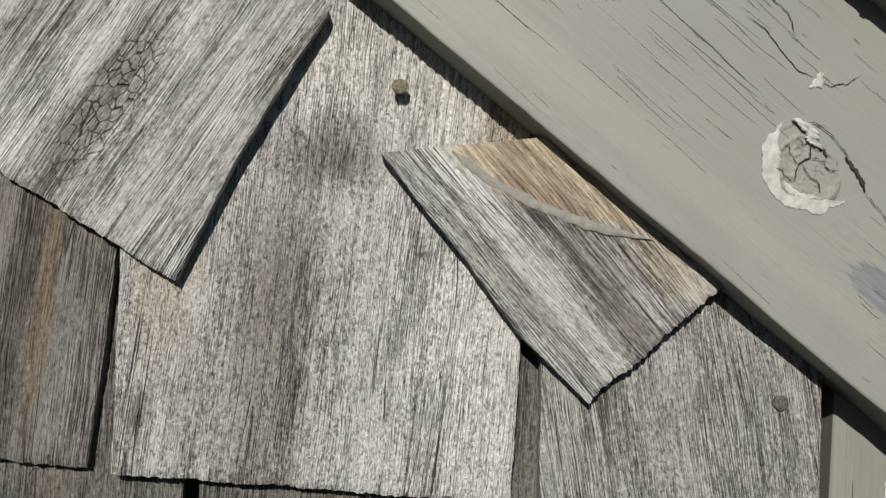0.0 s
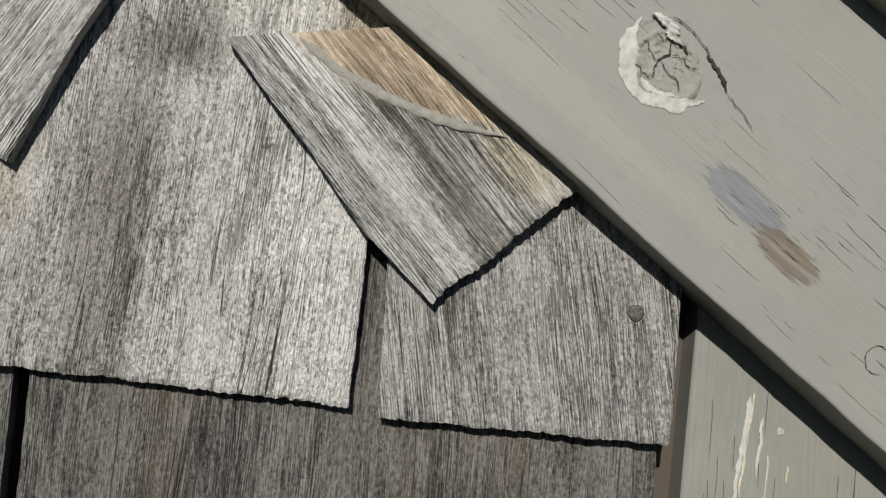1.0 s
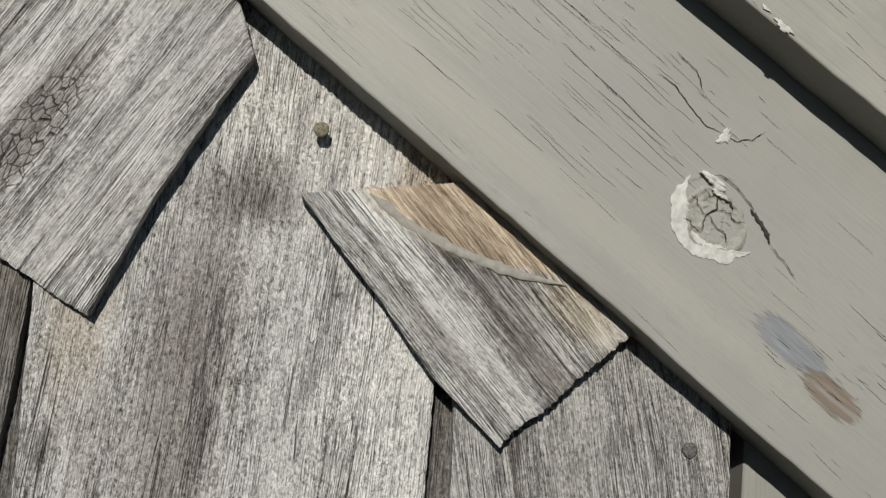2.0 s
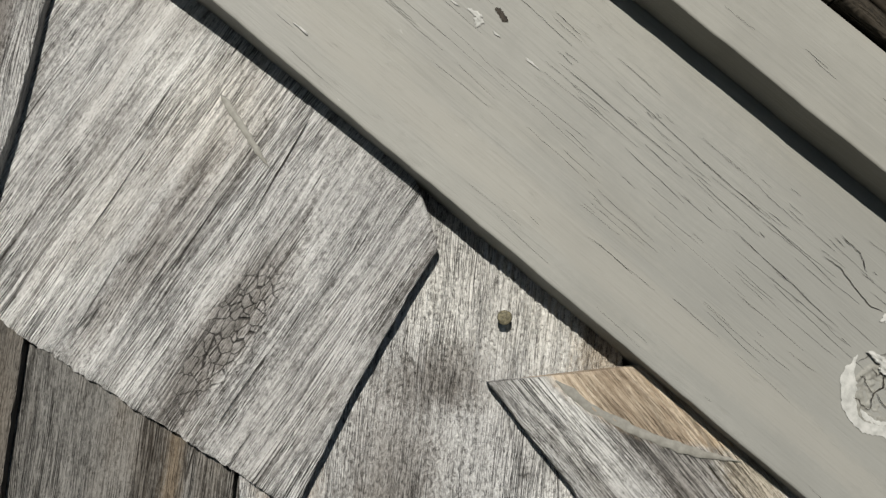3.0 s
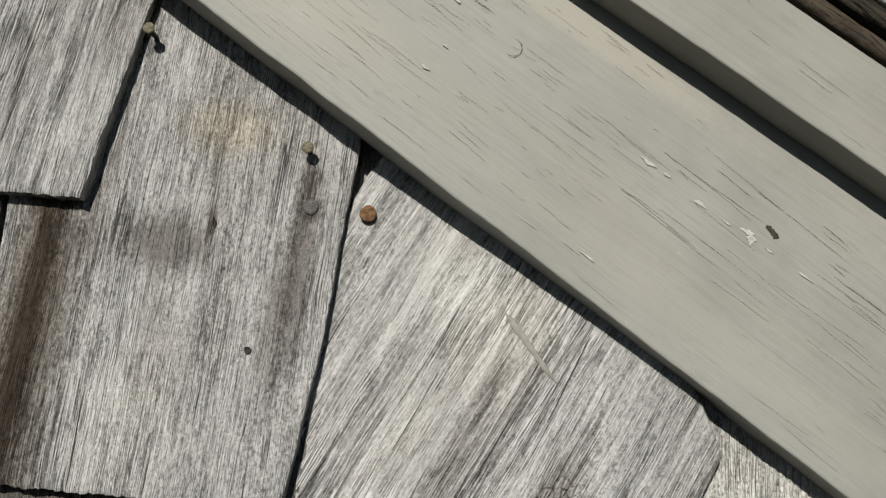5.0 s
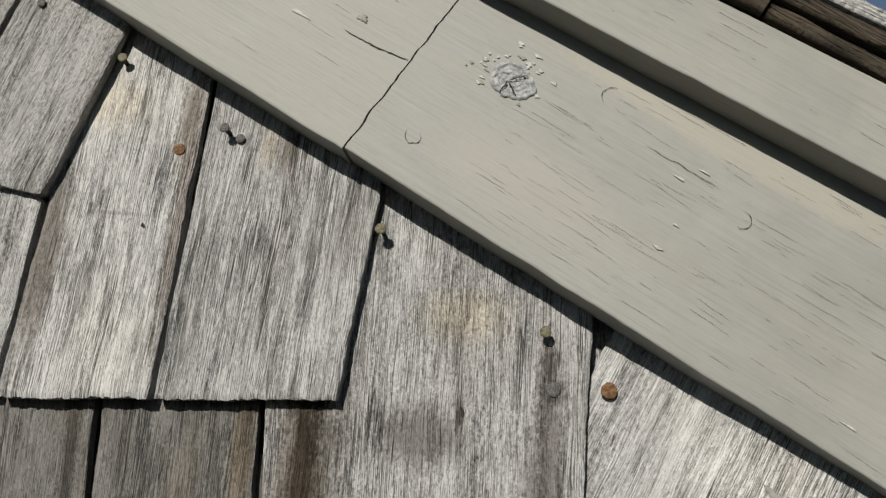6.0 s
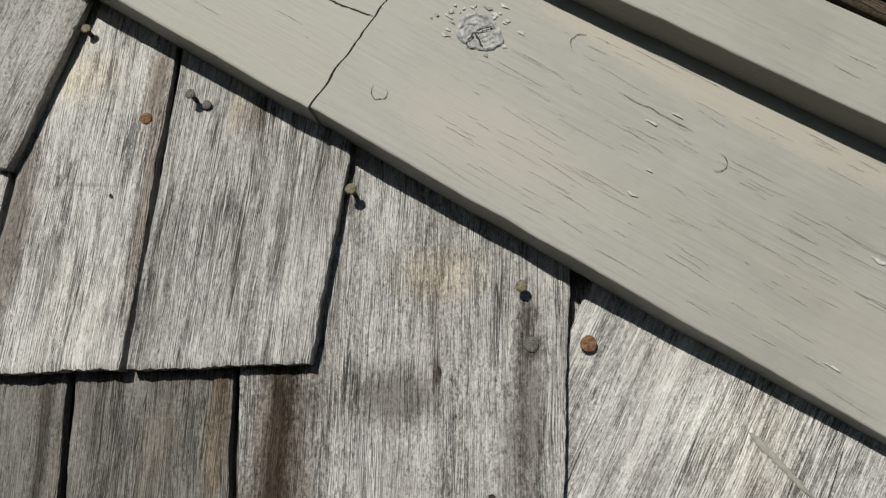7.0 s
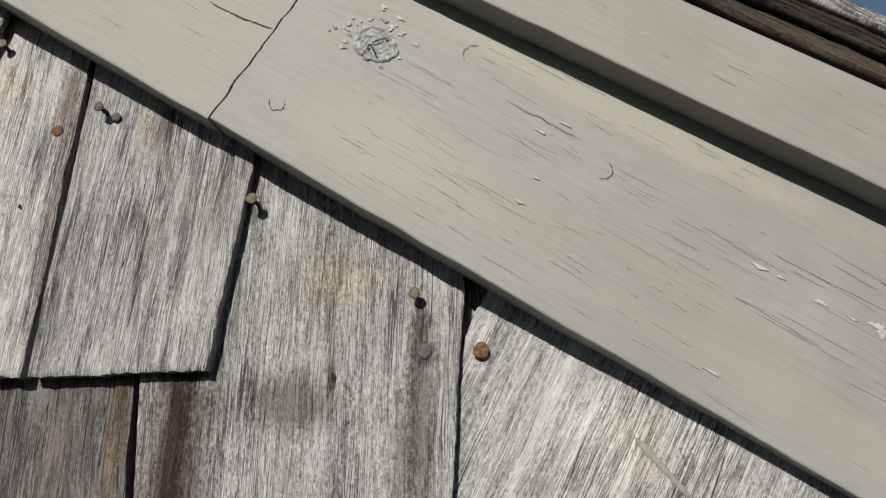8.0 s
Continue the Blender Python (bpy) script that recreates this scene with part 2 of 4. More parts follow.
m_silver = weathered_wood("silvered_cedar", *SILVER, 0.55, 0.72)
m_mid = weathered_wood("mid_grey_cedar", *MID, 0.65, 0.8, short=1.8, bleach=0.72, pores=0.75)
m_ash = weathered_wood("ash_grey_cedar", *ASH, 0.9, 0.7, brown=0.25, bleach=0.60)
m_main = weathered_wood("pebbled_silver_cedar", *BRIGHT, 0.45, 0.95, (
    st(-0.045, 1.885, 4, 0.018, 0.060, DARK, 0.75), st(-0.042, 1.935, 4, 0.020, 0.035, (0.6, 0.58, 0.56), 0.6), st(-0.075, 1.87, 4, 0.008, 0.03, (0.6, 0.58, 0.56), 0.6), st(-0.02, 1.975, 4, 0.016, 0.012, DARK, 0.6),
    st(-0.092, 1.872, 4, 0.006, 0.008, DARK, 0.6), st(0.03, 1.995, 4, 0.03, 0.02, (1.1, 1.1, 1.08), 0.7),
    st(-0.025, 2.005, 4, 0.012, 0.03, (1.15, 1.15, 1.13), 0.6), st(0.028, 1.885, 4, 0.026, 0.05, (1.22, 1.22, 1.2), 0.8), st(-0.085, 1.92, 4, 0.012, 0.03, BROWN, 0.45), st(0.045, 1.99, 4, 0.012, 0.02, BROWN, 0.6), st(0.005, 2.008, 4, 0.05, 0.030, (1.1, 1.085, 1.05), 0.75), st(-0.03, 1.968, 4, 0.022, 0.010, (0.5, 0.48, 0.46), 0.7)), short=2.4, bleach=0.77, pores=0.65)
m_twist = weathered_wood("streaked_silver_cedar", *BRIGHT, 0.85, 0.6, (
    st(-0.115, 1.985, G_W, 0.010, 0.05, DARK, 0.75), st(-0.150, 2.01, G_W, 0.005, 0.05, DARK, 0.5), st(-0.135, 2.045, G_W, 0.003, 0.05, DARK, 0.45), st(-0.085, 1.965, G_W, 0.012, 0.05, (0.75, 0.74, 0.73), 0.6),
    st(-0.05, 2.045, G_W, 0.022, 0.03, (0.72, 0.72, 0.72), 0.7), st(-0.13, 2.09, G_W, 0.03, 0.02, PALE, 0.6),
    st(-0.175, 2.02, G_W, 0.012, 0.06, PALE, 0.5), st(-0.12, 2.075, G_W, 0.02, 0.03, (1.05, 1.0, 0.93), 0.5),
    st(-0.13, 2.03, G_W, 0.008, 0.04, (0.7, 0.67, 0.64), 0.5)),
    crackle=(grain_uv(-0.111, 1.985, G_W), (0.009, 0.032)), short=0.7, bleach=0.69, pores=0.7)
m_flap = weathered_wood("bleached_cedar", *SILVER, 0.8, 0.45, (
    st(0.066, 1.947, G_D, 0.012, 0.05, DARK, 0.65), st(0.088, 1.912, G_D, 0.006, 0.03, DARK, 0.7), st(0.052, 1.918, G_D, 0.005, 0.04, DARK, 0.5),
    st(0.028, 1.955, G_D, 0.010, 0.03, PALE, 0.7), st(0.105, 1.937, G_D, 0.010, 0.02, (1.1, 1.0, 0.82), 0.8)),
    fresh=(grain_uv(0.085, 2.045, G_D), (0.0965, 0.0965), (0.33, 0.25, 0.175), (0.66, 0.56, 0.44)), bleach=0.72, pores=0.6)
m_sill = weathered_wood("stained_silver_cedar", *SILVER, 0.6, 0.72, (
    st(-0.333, 2.07, 6, 0.017, 0.12, (0.34, 0.30, 0.26), 0.95), st(-0.334, 2.07, 6, 0.007, 0.13, (0.30, 0.25, 0.2), 0.95), st(-0.275, 2.115, 6, 0.024, 0.014, (0.36, 0.34, 0.32), 0.85), st(-0.315, 2.115, 6, 0.012, 0.012, DARK, 0.5),
    st(-0.2145, 2.105, 6, 0.007, 0.05, (0.32, 0.29, 0.27), 0.85), st(-0.225, 2.08, 6, 0.006, 0.04, DARK, 0.55), st(-0.285, 2.035, 6, 0.02, 0.03, PALE, 0.8),
    st(-0.25, 2.17, 6, 0.02, 0.012, (1.15, 1.05, 0.85), 0.7), st(-0.210, 2.131, 6, 0.0055, 0.0055, (0.3, 0.28, 0.26), 0.8), st(-0.211, 2.145, 6, 0.003, 0.010, (0.35, 0.32, 0.29), 0.8), st(-0.255, 2.125, 6, 0.002, 0.008, (0.3, 0.26, 0.22), 0.9)))
m_up = weathered_wood("lined_silver_cedar", (0.052, 0.049, 0.045), (0.47, 0.463, 0.45), 0.95, 0.35, (
    st(-0.345, 2.265, 10, 0.004, 0.012, (1.25, 1.15, 1.0), 0.8), st(-0.335, 2.262, 10, 0.006, 0.012, (0.5, 0.44, 0.38), 0.7),
    st(-0.33, 2.16, 10, 0.02, 0.02, (1.15, 1.15, 1.14), 0.6), st(-0.385, 2.18, 10, 0.006, 0.05, (0.7, 0.68, 0.66), 0.6)))
m_up_pale = weathered_wood("pale_lined_cedar", (0.06, 0.056, 0.051), (0.54, 0.53, 0.51), 0.8, 0.4, (
    st(-0.387, 2.285, 9, 0.006, 0.030, (0.42, 0.36, 0.31), 0.85), st(-0.392, 2.225, 9, 0.004, 0.05, (0.5, 0.44, 0.40), 0.8),
    st(-0.462, 2.215, 9, 0.011, 0.05, (0.34, 0.30, 0.27), 0.85), st(-0.425, 2.17, 9, 0.016, 0.03, PALE, 0.6),
    st(-0.43, 2.298, 9, 0.020, 0.014, (1.15, 1.06, 0.90), 0.7), st(-0.425, 2.235, 9, 0.02, 0.001, (0.6, 0.57, 0.54), 0.6)), bleach=0.74)
m_under = weathered_wood("brown_stained_cedar", *ASH, 0.7, 0.5, (
    st(-0.362, 2.11, 4, 0.005, 0.05, (0.95, 0.76, 0.54), 0.7), st(-0.446, 2.11, 4, 0.004, 0.06, DARK, 0.9), st(-0.42, 2.12, 4, 0.006, 0.03, DARK, 0.5),
    st(-0.131, 1.91, 3, 0.004, 0.05, (0.95, 0.76, 0.54), 0.7), st(-0.142, 1.90, 3, 0.006, 0.06, DARK, 0.7), st(-0.118, 1.87, 3, 0.008, 0.03, PALE, 0.7)), brown=0.15)
m_deep = weathered_wood("dark_brown_cedar", (0.022, 0.019, 0.016), (0.165, 0.152, 0.135), 0.7, 0.6, brown=0.3)
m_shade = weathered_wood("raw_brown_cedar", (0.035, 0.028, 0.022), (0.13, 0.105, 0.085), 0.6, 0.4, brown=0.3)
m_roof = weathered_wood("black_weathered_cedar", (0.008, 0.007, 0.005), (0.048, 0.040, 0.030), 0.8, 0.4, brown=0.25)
m_roof_top = weathered_wood("bleached_roof_cedar", (0.10, 0.096, 0.088), (0.50, 0.49, 0.47), 0.5, 0.8)

PAINT = (0.250, 0.2465, 0.2245)
m_board = board_paint("grey_green_paint", PAINT, (((0.22, 0.06), (0.20, 0.12), (0.212, 0.212, 0.196), 0.55), ((-0.21, 0.098), (0.10, 0.008), (0.335, 0.312, 0.262), 0.55), ((0.02, 0.02), (0.2, 0.008), (0.29, 0.278, 0.245), 0.4), ((-0.29, 0.030), (0.05, 0.02), (0.31, 0.292, 0.25), 0.4)),
                      (((0.207, 0.0345), (0.0165, 0.0062), (0.175, 0.182, 0.195)), ((0.2310, 0.0295), (0.0135, 0.0056), (0.155, 0.130, 0.105))), 0.75)
m_board_up = board_paint("warm_grey_paint", (0.262, 0.257, 0.230), (), (), 0.2)
m_cap = board_paint("grey_cap_paint", (0.247, 0.242, 0.217), (), (), 0.3)
m_corner = board_paint("flaking_grey_paint", (0.200, 0.198, 0.178), (), (), 0.5)
m_cream = plain("cream_undercoat", (0.36, 0.32, 0.25), (0.50, 0.45, 0.36), 300, 0.8)
m_white = plain("chalky_white_paint", (0.32, 0.32, 0.30), (0.46, 0.455, 0.43), 260, 0.75)
m_knot = plain("checked_knot", (0.19, 0.185, 0.163), (0.275, 0.27, 0.242), 300, 0.8, 0, 0.8, 0.0008)
m_knot_grey = plain("silver_checked_knot", (0.17, 0.172, 0.170), (0.38, 0.385, 0.38), 420, 0.85, 0, 0.9, 0.0008)
m_crack = plain("dark_open_crack", (0.02, 0.017, 0.014), (0.05, 0.042, 0.034), 500, 0.9)
m_smear = plain("old_paint_smear", (0.17, 0.163, 0.142), (0.25, 0.242, 0.215), 240, 0.6)
m_rust = plain("rusty_steel", (0.06, 0.03, 0.014), (0.21, 0.115, 0.055), 700, 0.85, 0.1, 0.6)
m_steel = plain("dull_grey_steel", (0.035, 0.033, 0.031), (0.15, 0.146, 0.135), 1100, 0.7, 0.2, 0.9)
m_brass = plain("tarnished_olive_steel", (0.055, 0.048, 0.03), (0.19, 0.17, 0.11), 900, 0.65, 0.2, 0.6)
m_black = plain("blackened_steel", (0.02, 0.018, 0.016), (0.06, 0.05, 0.045), 700, 0.7, 0.3)
m_moss = plain("dry_moss", (0.03, 0.03, 0.018), (0.12, 0.115, 0.08), 500, 0.95, 0, 0.8, 0.001)
m_ground = plain("dry_grass_ground", (0.014, 0.014, 0.009), (0.032, 0.030, 0.020), 3, 0.95, 0, 0.6, 0.02)

# ---------------------------------------------------------------- helpers for building


def part(name, bm, material, parent=None, label=""):
    me = bpy.data.meshes.new(name)
    bm.to_mesh(me)
    bm.free()
    me.materials.append(material)
    ob = new(name, me)
    ob.parent = parent
    return tagged(ob, label)


RNG = np.random.default_rng(7)


TABLES = {}


def wave(u, v, seed):
    """Smooth value noise between -1 and 1 at arrays u, v."""
    if seed not in TABLES:
        TABLES[seed] = np.random.default_rng(seed).uniform(-1, 1, (257, 257))
    table = TABLES[seed]
    iu, iv = np.floor(u).astype(int), np.floor(v).astype(int)
    fu, fv = u - iu, v - iv
    fu, fv = fu * fu * (3 - 2 * fu), fv * fv * (3 - 2 * fv)
    g = lambda a, b: table[np.mod(a, 257), np.mod(b, 257)]
    return (g(iu, iv) * (1 - fu) + g(iu + 1, iv) * fu) * (1 - fv) + (g(iu, iv + 1) * (1 - fu) + g(iu + 1, iv + 1) * fu) * fv


def along(line, f):
    """Points at the fractions f of a polyline's length."""
    line = np.array(line, float)
    d = np.r_[0, np.cumsum(np.hypot(*np.diff(line, axis=0).T))]
    return np.stack([np.interp(f * d[-1], d, line[:, k]) for k in (0, 1)], 1)


def sheet(name, verts, faces, uvs, material, parent, label="", smooth=True):
    me = bpy.data.meshes.new(name)
    me.from_pydata(verts.tolist(), [], faces.tolist())
    layer = me.uv_layers.new(name="grain")
    index = np.empty(len(me.loops), int)
    me.loops.foreach_get("vertex_index", index)
    layer.data.foreach_set("uv", uvs[index].astype(np.float32).ravel())
    me.polygons.foreach_set("use_smooth", [smooth] * len(me.polygons))
    me.materials.append(material)
    me.update()
    ob = new(name, me)
    ob.parent = parent
    return tagged(ob, label)


def shingle(left, right, front, thick, lean, material, parent, seed, label="", ragged=0.0012, relief=0.00036, step=0.0008, rows_at=0.0022, name="shingle", bow=None, ribs=None):
    """A split shingle. left, right: its edges from butt to top in the wall's x, z. front: y, x, z of a point of its face
    and how y grows with x and with z. thick: at the butt and at the top. lean: of the grain, in degrees."""
    y0, x0, z0, gx, gz = front
    w = max(math.dist(left[0], right[0]), math.dist(left[-1], right[-1]))
    h = max(sum(math.dist(a, b) for a, b in zip(e, e[1:])) for e in (left, right))
    nu, nv = max(8, int(w / step)), max(12, int(h / rows_at))
    f = np.linspace(0, 1, nv + 1)
    a, b = along(left, f), along(right, f)
    s, c = math.sin(radians(lean)), math.cos(radians(lean))
    e = np.linspace(0, 1, nu + 1)
    x = a[:, :1] * (1 - e) + b[:, :1] * e
    z = a[:, 1:] * (1 - e) + b[:, 1:] * e
    u, v = x * c - (z - 2) * s, x * s + (z - 2) * c
    # worn butt: fibres end at uneven heights, fading within a centimetre
    fade = np.clip(1 - f * h / 0.010, 0, 1)[:, None] ** 2
    chew = wave(u[:1] * 900, v[:1] * 0 + seed, seed) * 0.30 + wave(u[:1] * 330, v[:1] * 0 + seed, seed + 1) * 0.28 + wave(u[:1] * 70, v[:1] * 0 + seed, seed + 2) * 0.42
    x, z = x + s * chew * ragged * fade, z + c * chew * ragged * fade
    # side edges wander
    side = (np.abs(e - 0.5) * 2)[None, :] ** 24
    way = wave(v * 45, v * 0 + np.where(e < 0.5, 3.3, 8.7)[None, :], seed + 3) * 0.0006 + wave(v * 240, v * 0 + np.where(e < 0.5, 1.3, 5.7)[None, :], seed + 4) * 0.00025
    x, z = x + c * way * side, z - s * way * side
    # raised grain
    ridge = wave(u * 420 + 0.6 * wave(u * 40, v * 18, seed + 5), v * 9, seed + 6) * 0.6 + wave(u * 900, v * 22, seed + 7) * 0.3
    ridge = ridge + wave(u * 700, v * 320, seed + 8) * 0.35 + wave(u * 120, v * 6, seed + 9) * 0.9
    y = y0 + gx * (x - x0) + gz * (z - z0) + ridge * relief + wave(x * 22, z * 16, seed + 10) * 0.0006
    if ribs:
        # proud summer wood in even ridges, in a zone: centre and half sizes, spacing, height
        (cx, cz), (hx, hz), gap, tall = ribs
        zone = np.clip(1.6 - 1.6 * np.hypot((x - cx) / hx, (z - cz) / hz), 0, 1)
        y = y - zone * tall * np.abs(np.sin(math.pi * (u + 0.0006 * wave(u * 60, v * 30, seed + 12)) / gap))
    curl = bow[1] * np.clip(x - bow[0], 0, None) ** 2 if bow else 0.0
    y = y + curl
    edge = np.minimum(np.minimum(e, 1 - e)[None, :] * w, (f * h)[:, None])
    y = y + np.clip(1 - edge / 0.0016, 0, 1) ** 2 * 0.0009
    t = thick[0] + (thick[1] - thick[0]) * f[:, None]
    yb = y0 + gx * (x - x0) + gz * (z - z0) + t + curl
    n = (nv + 1) * (nu + 1)
    verts = np.concatenate([np.stack([x, y, z], -1).reshape(-1, 3)])
    idx = np.arange(n).reshape(nv + 1, nu + 1)
    q = np.stack([idx[:-1, :-1], idx[:-1, 1:], idx[1:, 1:], idx[1:, :-1]], -1).reshape(-1, 4)
    ring = np.concatenate([idx[0, :], idx[1:, -1], idx[-1, -2::-1], idx[-2:0:-1, 0]])
    mid = np.stack([x.ravel()[ring], (y.ravel()[ring] + yb.ravel()[ring]) / 2, z.ravel()[ring]], 1)
    mid[:, 1] += RNG.uniform(-0.0004, 0.0004, len(ring))
    back = np.stack([x.ravel()[ring], yb.ravel()[ring], z.ravel()[ring]], 1)
    m = len(ring)
    k = np.arange(m)
    k2 = (k + 1) % m
    rim = verts[ring]
    s1 = np.stack([n + k, n + m + k, n + m + k2, n + k2], 1)
    s2 = s1 + m
    uv0 = np.stack([u.ravel(), v.ravel()], 1)
    verts = np.concatenate([verts, rim, mid, back])
    uvs = np.concatenate([uv0, uv0[ring], uv0[ring] + 0.004, uv0[ring] + 0.009])
    faces = np.concatenate([q, s1, s2])
    return sheet(name, verts, faces, uvs, material, parent, label)


# ---------------------------------------------------------------- ground and wall
bm = bmesh.new()
bmesh.ops.create_circle(bm, cap_ends=True, segments=64, radius=900)
ground = tagged(part("ground", bm, m_ground), "dry sunlit grass below the gable wall", "ground", kind="structure")


def box(x0, x1, y0, y1, z0, z1, bevel=0.0):
    bm = bmesh.new()
    bmesh.ops.create_cube(bm, size=1, matrix=Matrix.LocRotScale(((x0 + x1) / 2, (y0 + y1) / 2, (z0 + z1) / 2), None, (x1 - x0, y1 - y0, z1 - z0)))
    if bevel:
        bmesh.ops.bevel(bm, geom=bm.edges[:], offset=bevel, segments=2, affect="EDGES")
    return bm


# unseen dark walls added behind and beside the camera to cut low sky light
m_sky_block = plain("dark_sky_block", (0.03, 0.026, 0.02), (0.07, 0.06, 0.05), 4, 0.9, 0, 0.5, 0.01)
for k, (x0, x1, y0, y1, h) in enumerate(((-9, 9, -7.2, -7.0, 2.4), (-9.2, -9, -7.2, 4, 2.4), (9, 9.2, -7.2, 4, 2.4))):
    tagged(part("wall_yard_%d" % (k + 1), box(x0, x1, y0, y1, 0, h), m_sky_block), "unseen plain dark wall added to block low sky light", "wall", kind="structure")

RAKE = math.atan(0.757)
RA = Vector((math.cos(RAKE), 0, -math.sin(RAKE)))  # down along the rake
RN = Vector((math.sin(RAKE), 0, math.cos(RAKE)))  # square to it, upwards
RO = Vector((0, 0, 2.0235))


def gable(y0, y1, x0, x1, off, floor):
    """A wall under the rake, off above its lower edge."""
    bm = bmesh.new()
    top = lambda x: RO.z - 0.757 * x + off
    ring = [(x0, floor), (x1, floor), (x1, top(x1)), (x0, top(x0))]
    a = [bm.verts.new((x, y0, z)) for x, z in ring]
    b = [bm.verts.new((x, y1, z)) for x, z in ring]
    bm.faces.new(a)
    bm.faces.new(b[::-1])
    for i in range(4):
        bm.faces.new((a[i], b[i], b[(i + 1) % 4], a[(i + 1) % 4])[::-1])
    return bm


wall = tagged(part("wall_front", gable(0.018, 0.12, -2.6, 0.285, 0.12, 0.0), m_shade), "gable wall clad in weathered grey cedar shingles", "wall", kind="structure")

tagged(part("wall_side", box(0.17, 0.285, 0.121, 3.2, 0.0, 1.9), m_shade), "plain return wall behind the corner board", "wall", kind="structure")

SL = 0.055


def course(y, z):
    return (y, 0.0, z, 0.0, SL)


# lowest course: butts out of sight
shingle([(-0.068, 1.70), (-0.070, 1.95)], [(0.1665, 1.70), (0.1665, 1.94)], course(-0.0065, 1.70), (0.008, 0.005), 1, m_ash, wall, 11, "dark grey cedar shingle")
shingle([(-0.165, 1.70), (-0.163, 1.98)], [(-0.0745, 1.70), (-0.0765, 1.98)], course(-0.0065, 1.70), (0.008, 0.005), 1, m_ash, wall, 12)
shingle([(-0.29, 1.70), (-0.288, 2.0)], [(-0.168, 1.70), (-0.166, 2.0)], course(-0.0065, 1.70), (0.008, 0.005), 1, m_ash, wall, 13)
# second course
main = shingle([(-0.1005, 1.847), (-0.103, 1.925), (-0.106, 2.12)], [(0.049, 1.8405), (0.0505, 1.874), (0.051, 1.901), (0.052, 2.02)],
               (-0.0065, 0.0, 1.843, 0.0, 0.034), (0.0085, 0.004), 4, m_main, wall, 21, "broad pebbly silver cedar shingle with dark streaks", 0.0013, step=0.0005, ribs=((0.02, 2.012), (0.06, 0.050), 0.0034, 0.0012))
shingle([(0.061, 1.838), (0.0595, 1.893), (0.058, 2.0)], [(0.1685, 1.835), (0.170, 1.892), (0.171, 1.96)], course(-0.0080, 1.837), (0.0085, 0.004), -9, m_mid, wall, 22, "grey cedar shingle with slanting grain")
shingle([(-0.191, 1.853), (-0.186, 2.02)], [(-0.110, 1.848), (-0.106, 1.927), (-0.104, 2.03)], course(-0.0040, 1.85), (0.0085, 0.005), 3, m_under, wall, 23, "grey cedar shingle with a brown streak")
shingle([(-0.262, 1.855), (-0.256, 2.06)], [(-0.197, 1.853), (-0.191, 2.04)], course(-0.0036, 1.852), (0.0085, 0.005), 3, m_deep, wall, 24)
shingle([(-0.40, 1.858), (-0.395, 2.12)], [(-0.268, 1.855), (-0.262, 2.09)], course(-0.0038, 1.855), (0.0085, 0.005), 2, m_deep, wall, 25)
# third course
twist = shingle([(-0.238, 2.006), (-0.1925, 2.135), (-0.1855, 2.149), (-0.176, 2.163), (-0.168, 2.18)], [(-0.0800, 1.9195), (-0.058, 1.970), (-0.0435, 1.9985), (-0.0405, 2.0055), (-0.0285, 2.0255), (-0.036, 2.047), (-0.055, 2.085)],
                (-0.0115, -0.08, 1.92, -0.105, 0.035), (0.0062, 0.004), G_W, m_twist, wall, 31, "slipped silver cedar shingle with a crackled knot", 0.0012, bow=(-0.09, 1.2))
shingle([(-0.3525, 2.0095), (-0.3485, 2.133), (-0.345, 2.28)], [(-0.2175, 1.999), (-0.204, 2.065), (-0.1895, 2.158), (-0.187, 2.19)],
        course(-0.0052, 2.003), (0.0100, 0.004), 6, m_sill, wall, 32, "silver cedar shingle with dark nail stains", 0.0013)
shingle([(-0.4365, 2.012), (-0.431, 2.138), (-0.428, 2.25)], [(-0.3595, 2.0095), (-0.3525, 2.133), (-0.350, 2.25)], course(-0.0034, 2.01), (0.0090, 0.004), 5, m_under, wall, 33, "grey cedar shingle with a brown edge")
shingle([(-0.53, 2.016), (-0.52, 2.25)], [(-0.4405, 2.012), (-0.4345, 2.138), (-0.432, 2.25)], course(-0.0034, 2.014), (0.0090, 0.004), 4, m_under, wall, 34)
# fourth course
shingle([(-0.4005, 2.1388), (-0.3755, 2.293), (-0.374, 2.315)], [(-0.3120, 2.1333), (-0.2885, 2.232), (-0.287, 2.255)], (-0.0075, 0.0, 2.136, 0.0, 0.075), (0.0112, 0.004), 10, m_up, wall, 41, "lined silver cedar shingle", 0.0012)
shingle([(-0.4795, 2.1445), (-0.463, 2.240), (-0.446, 2.36)], [(-0.4030, 2.1390), (-0.3795, 2.292), (-0.376, 2.32)], (-0.0075, 0.0, 2.14, 0.0, 0.075), (0.0112, 0.004), 9, m_up_pale, wall, 42, "pale lined cedar shingle with rust marks", 0.0016)
shingle([(-0.575, 2.151), (-0.55, 2.40)], [(-0.4825, 2.1450), (-0.4665, 2.2395), (-0.45, 2.36)], (-0.0070, 0.0, 2.145, 0.0, 0.075), (0.0112, 0.004), 9, m_silver, wall, 43)
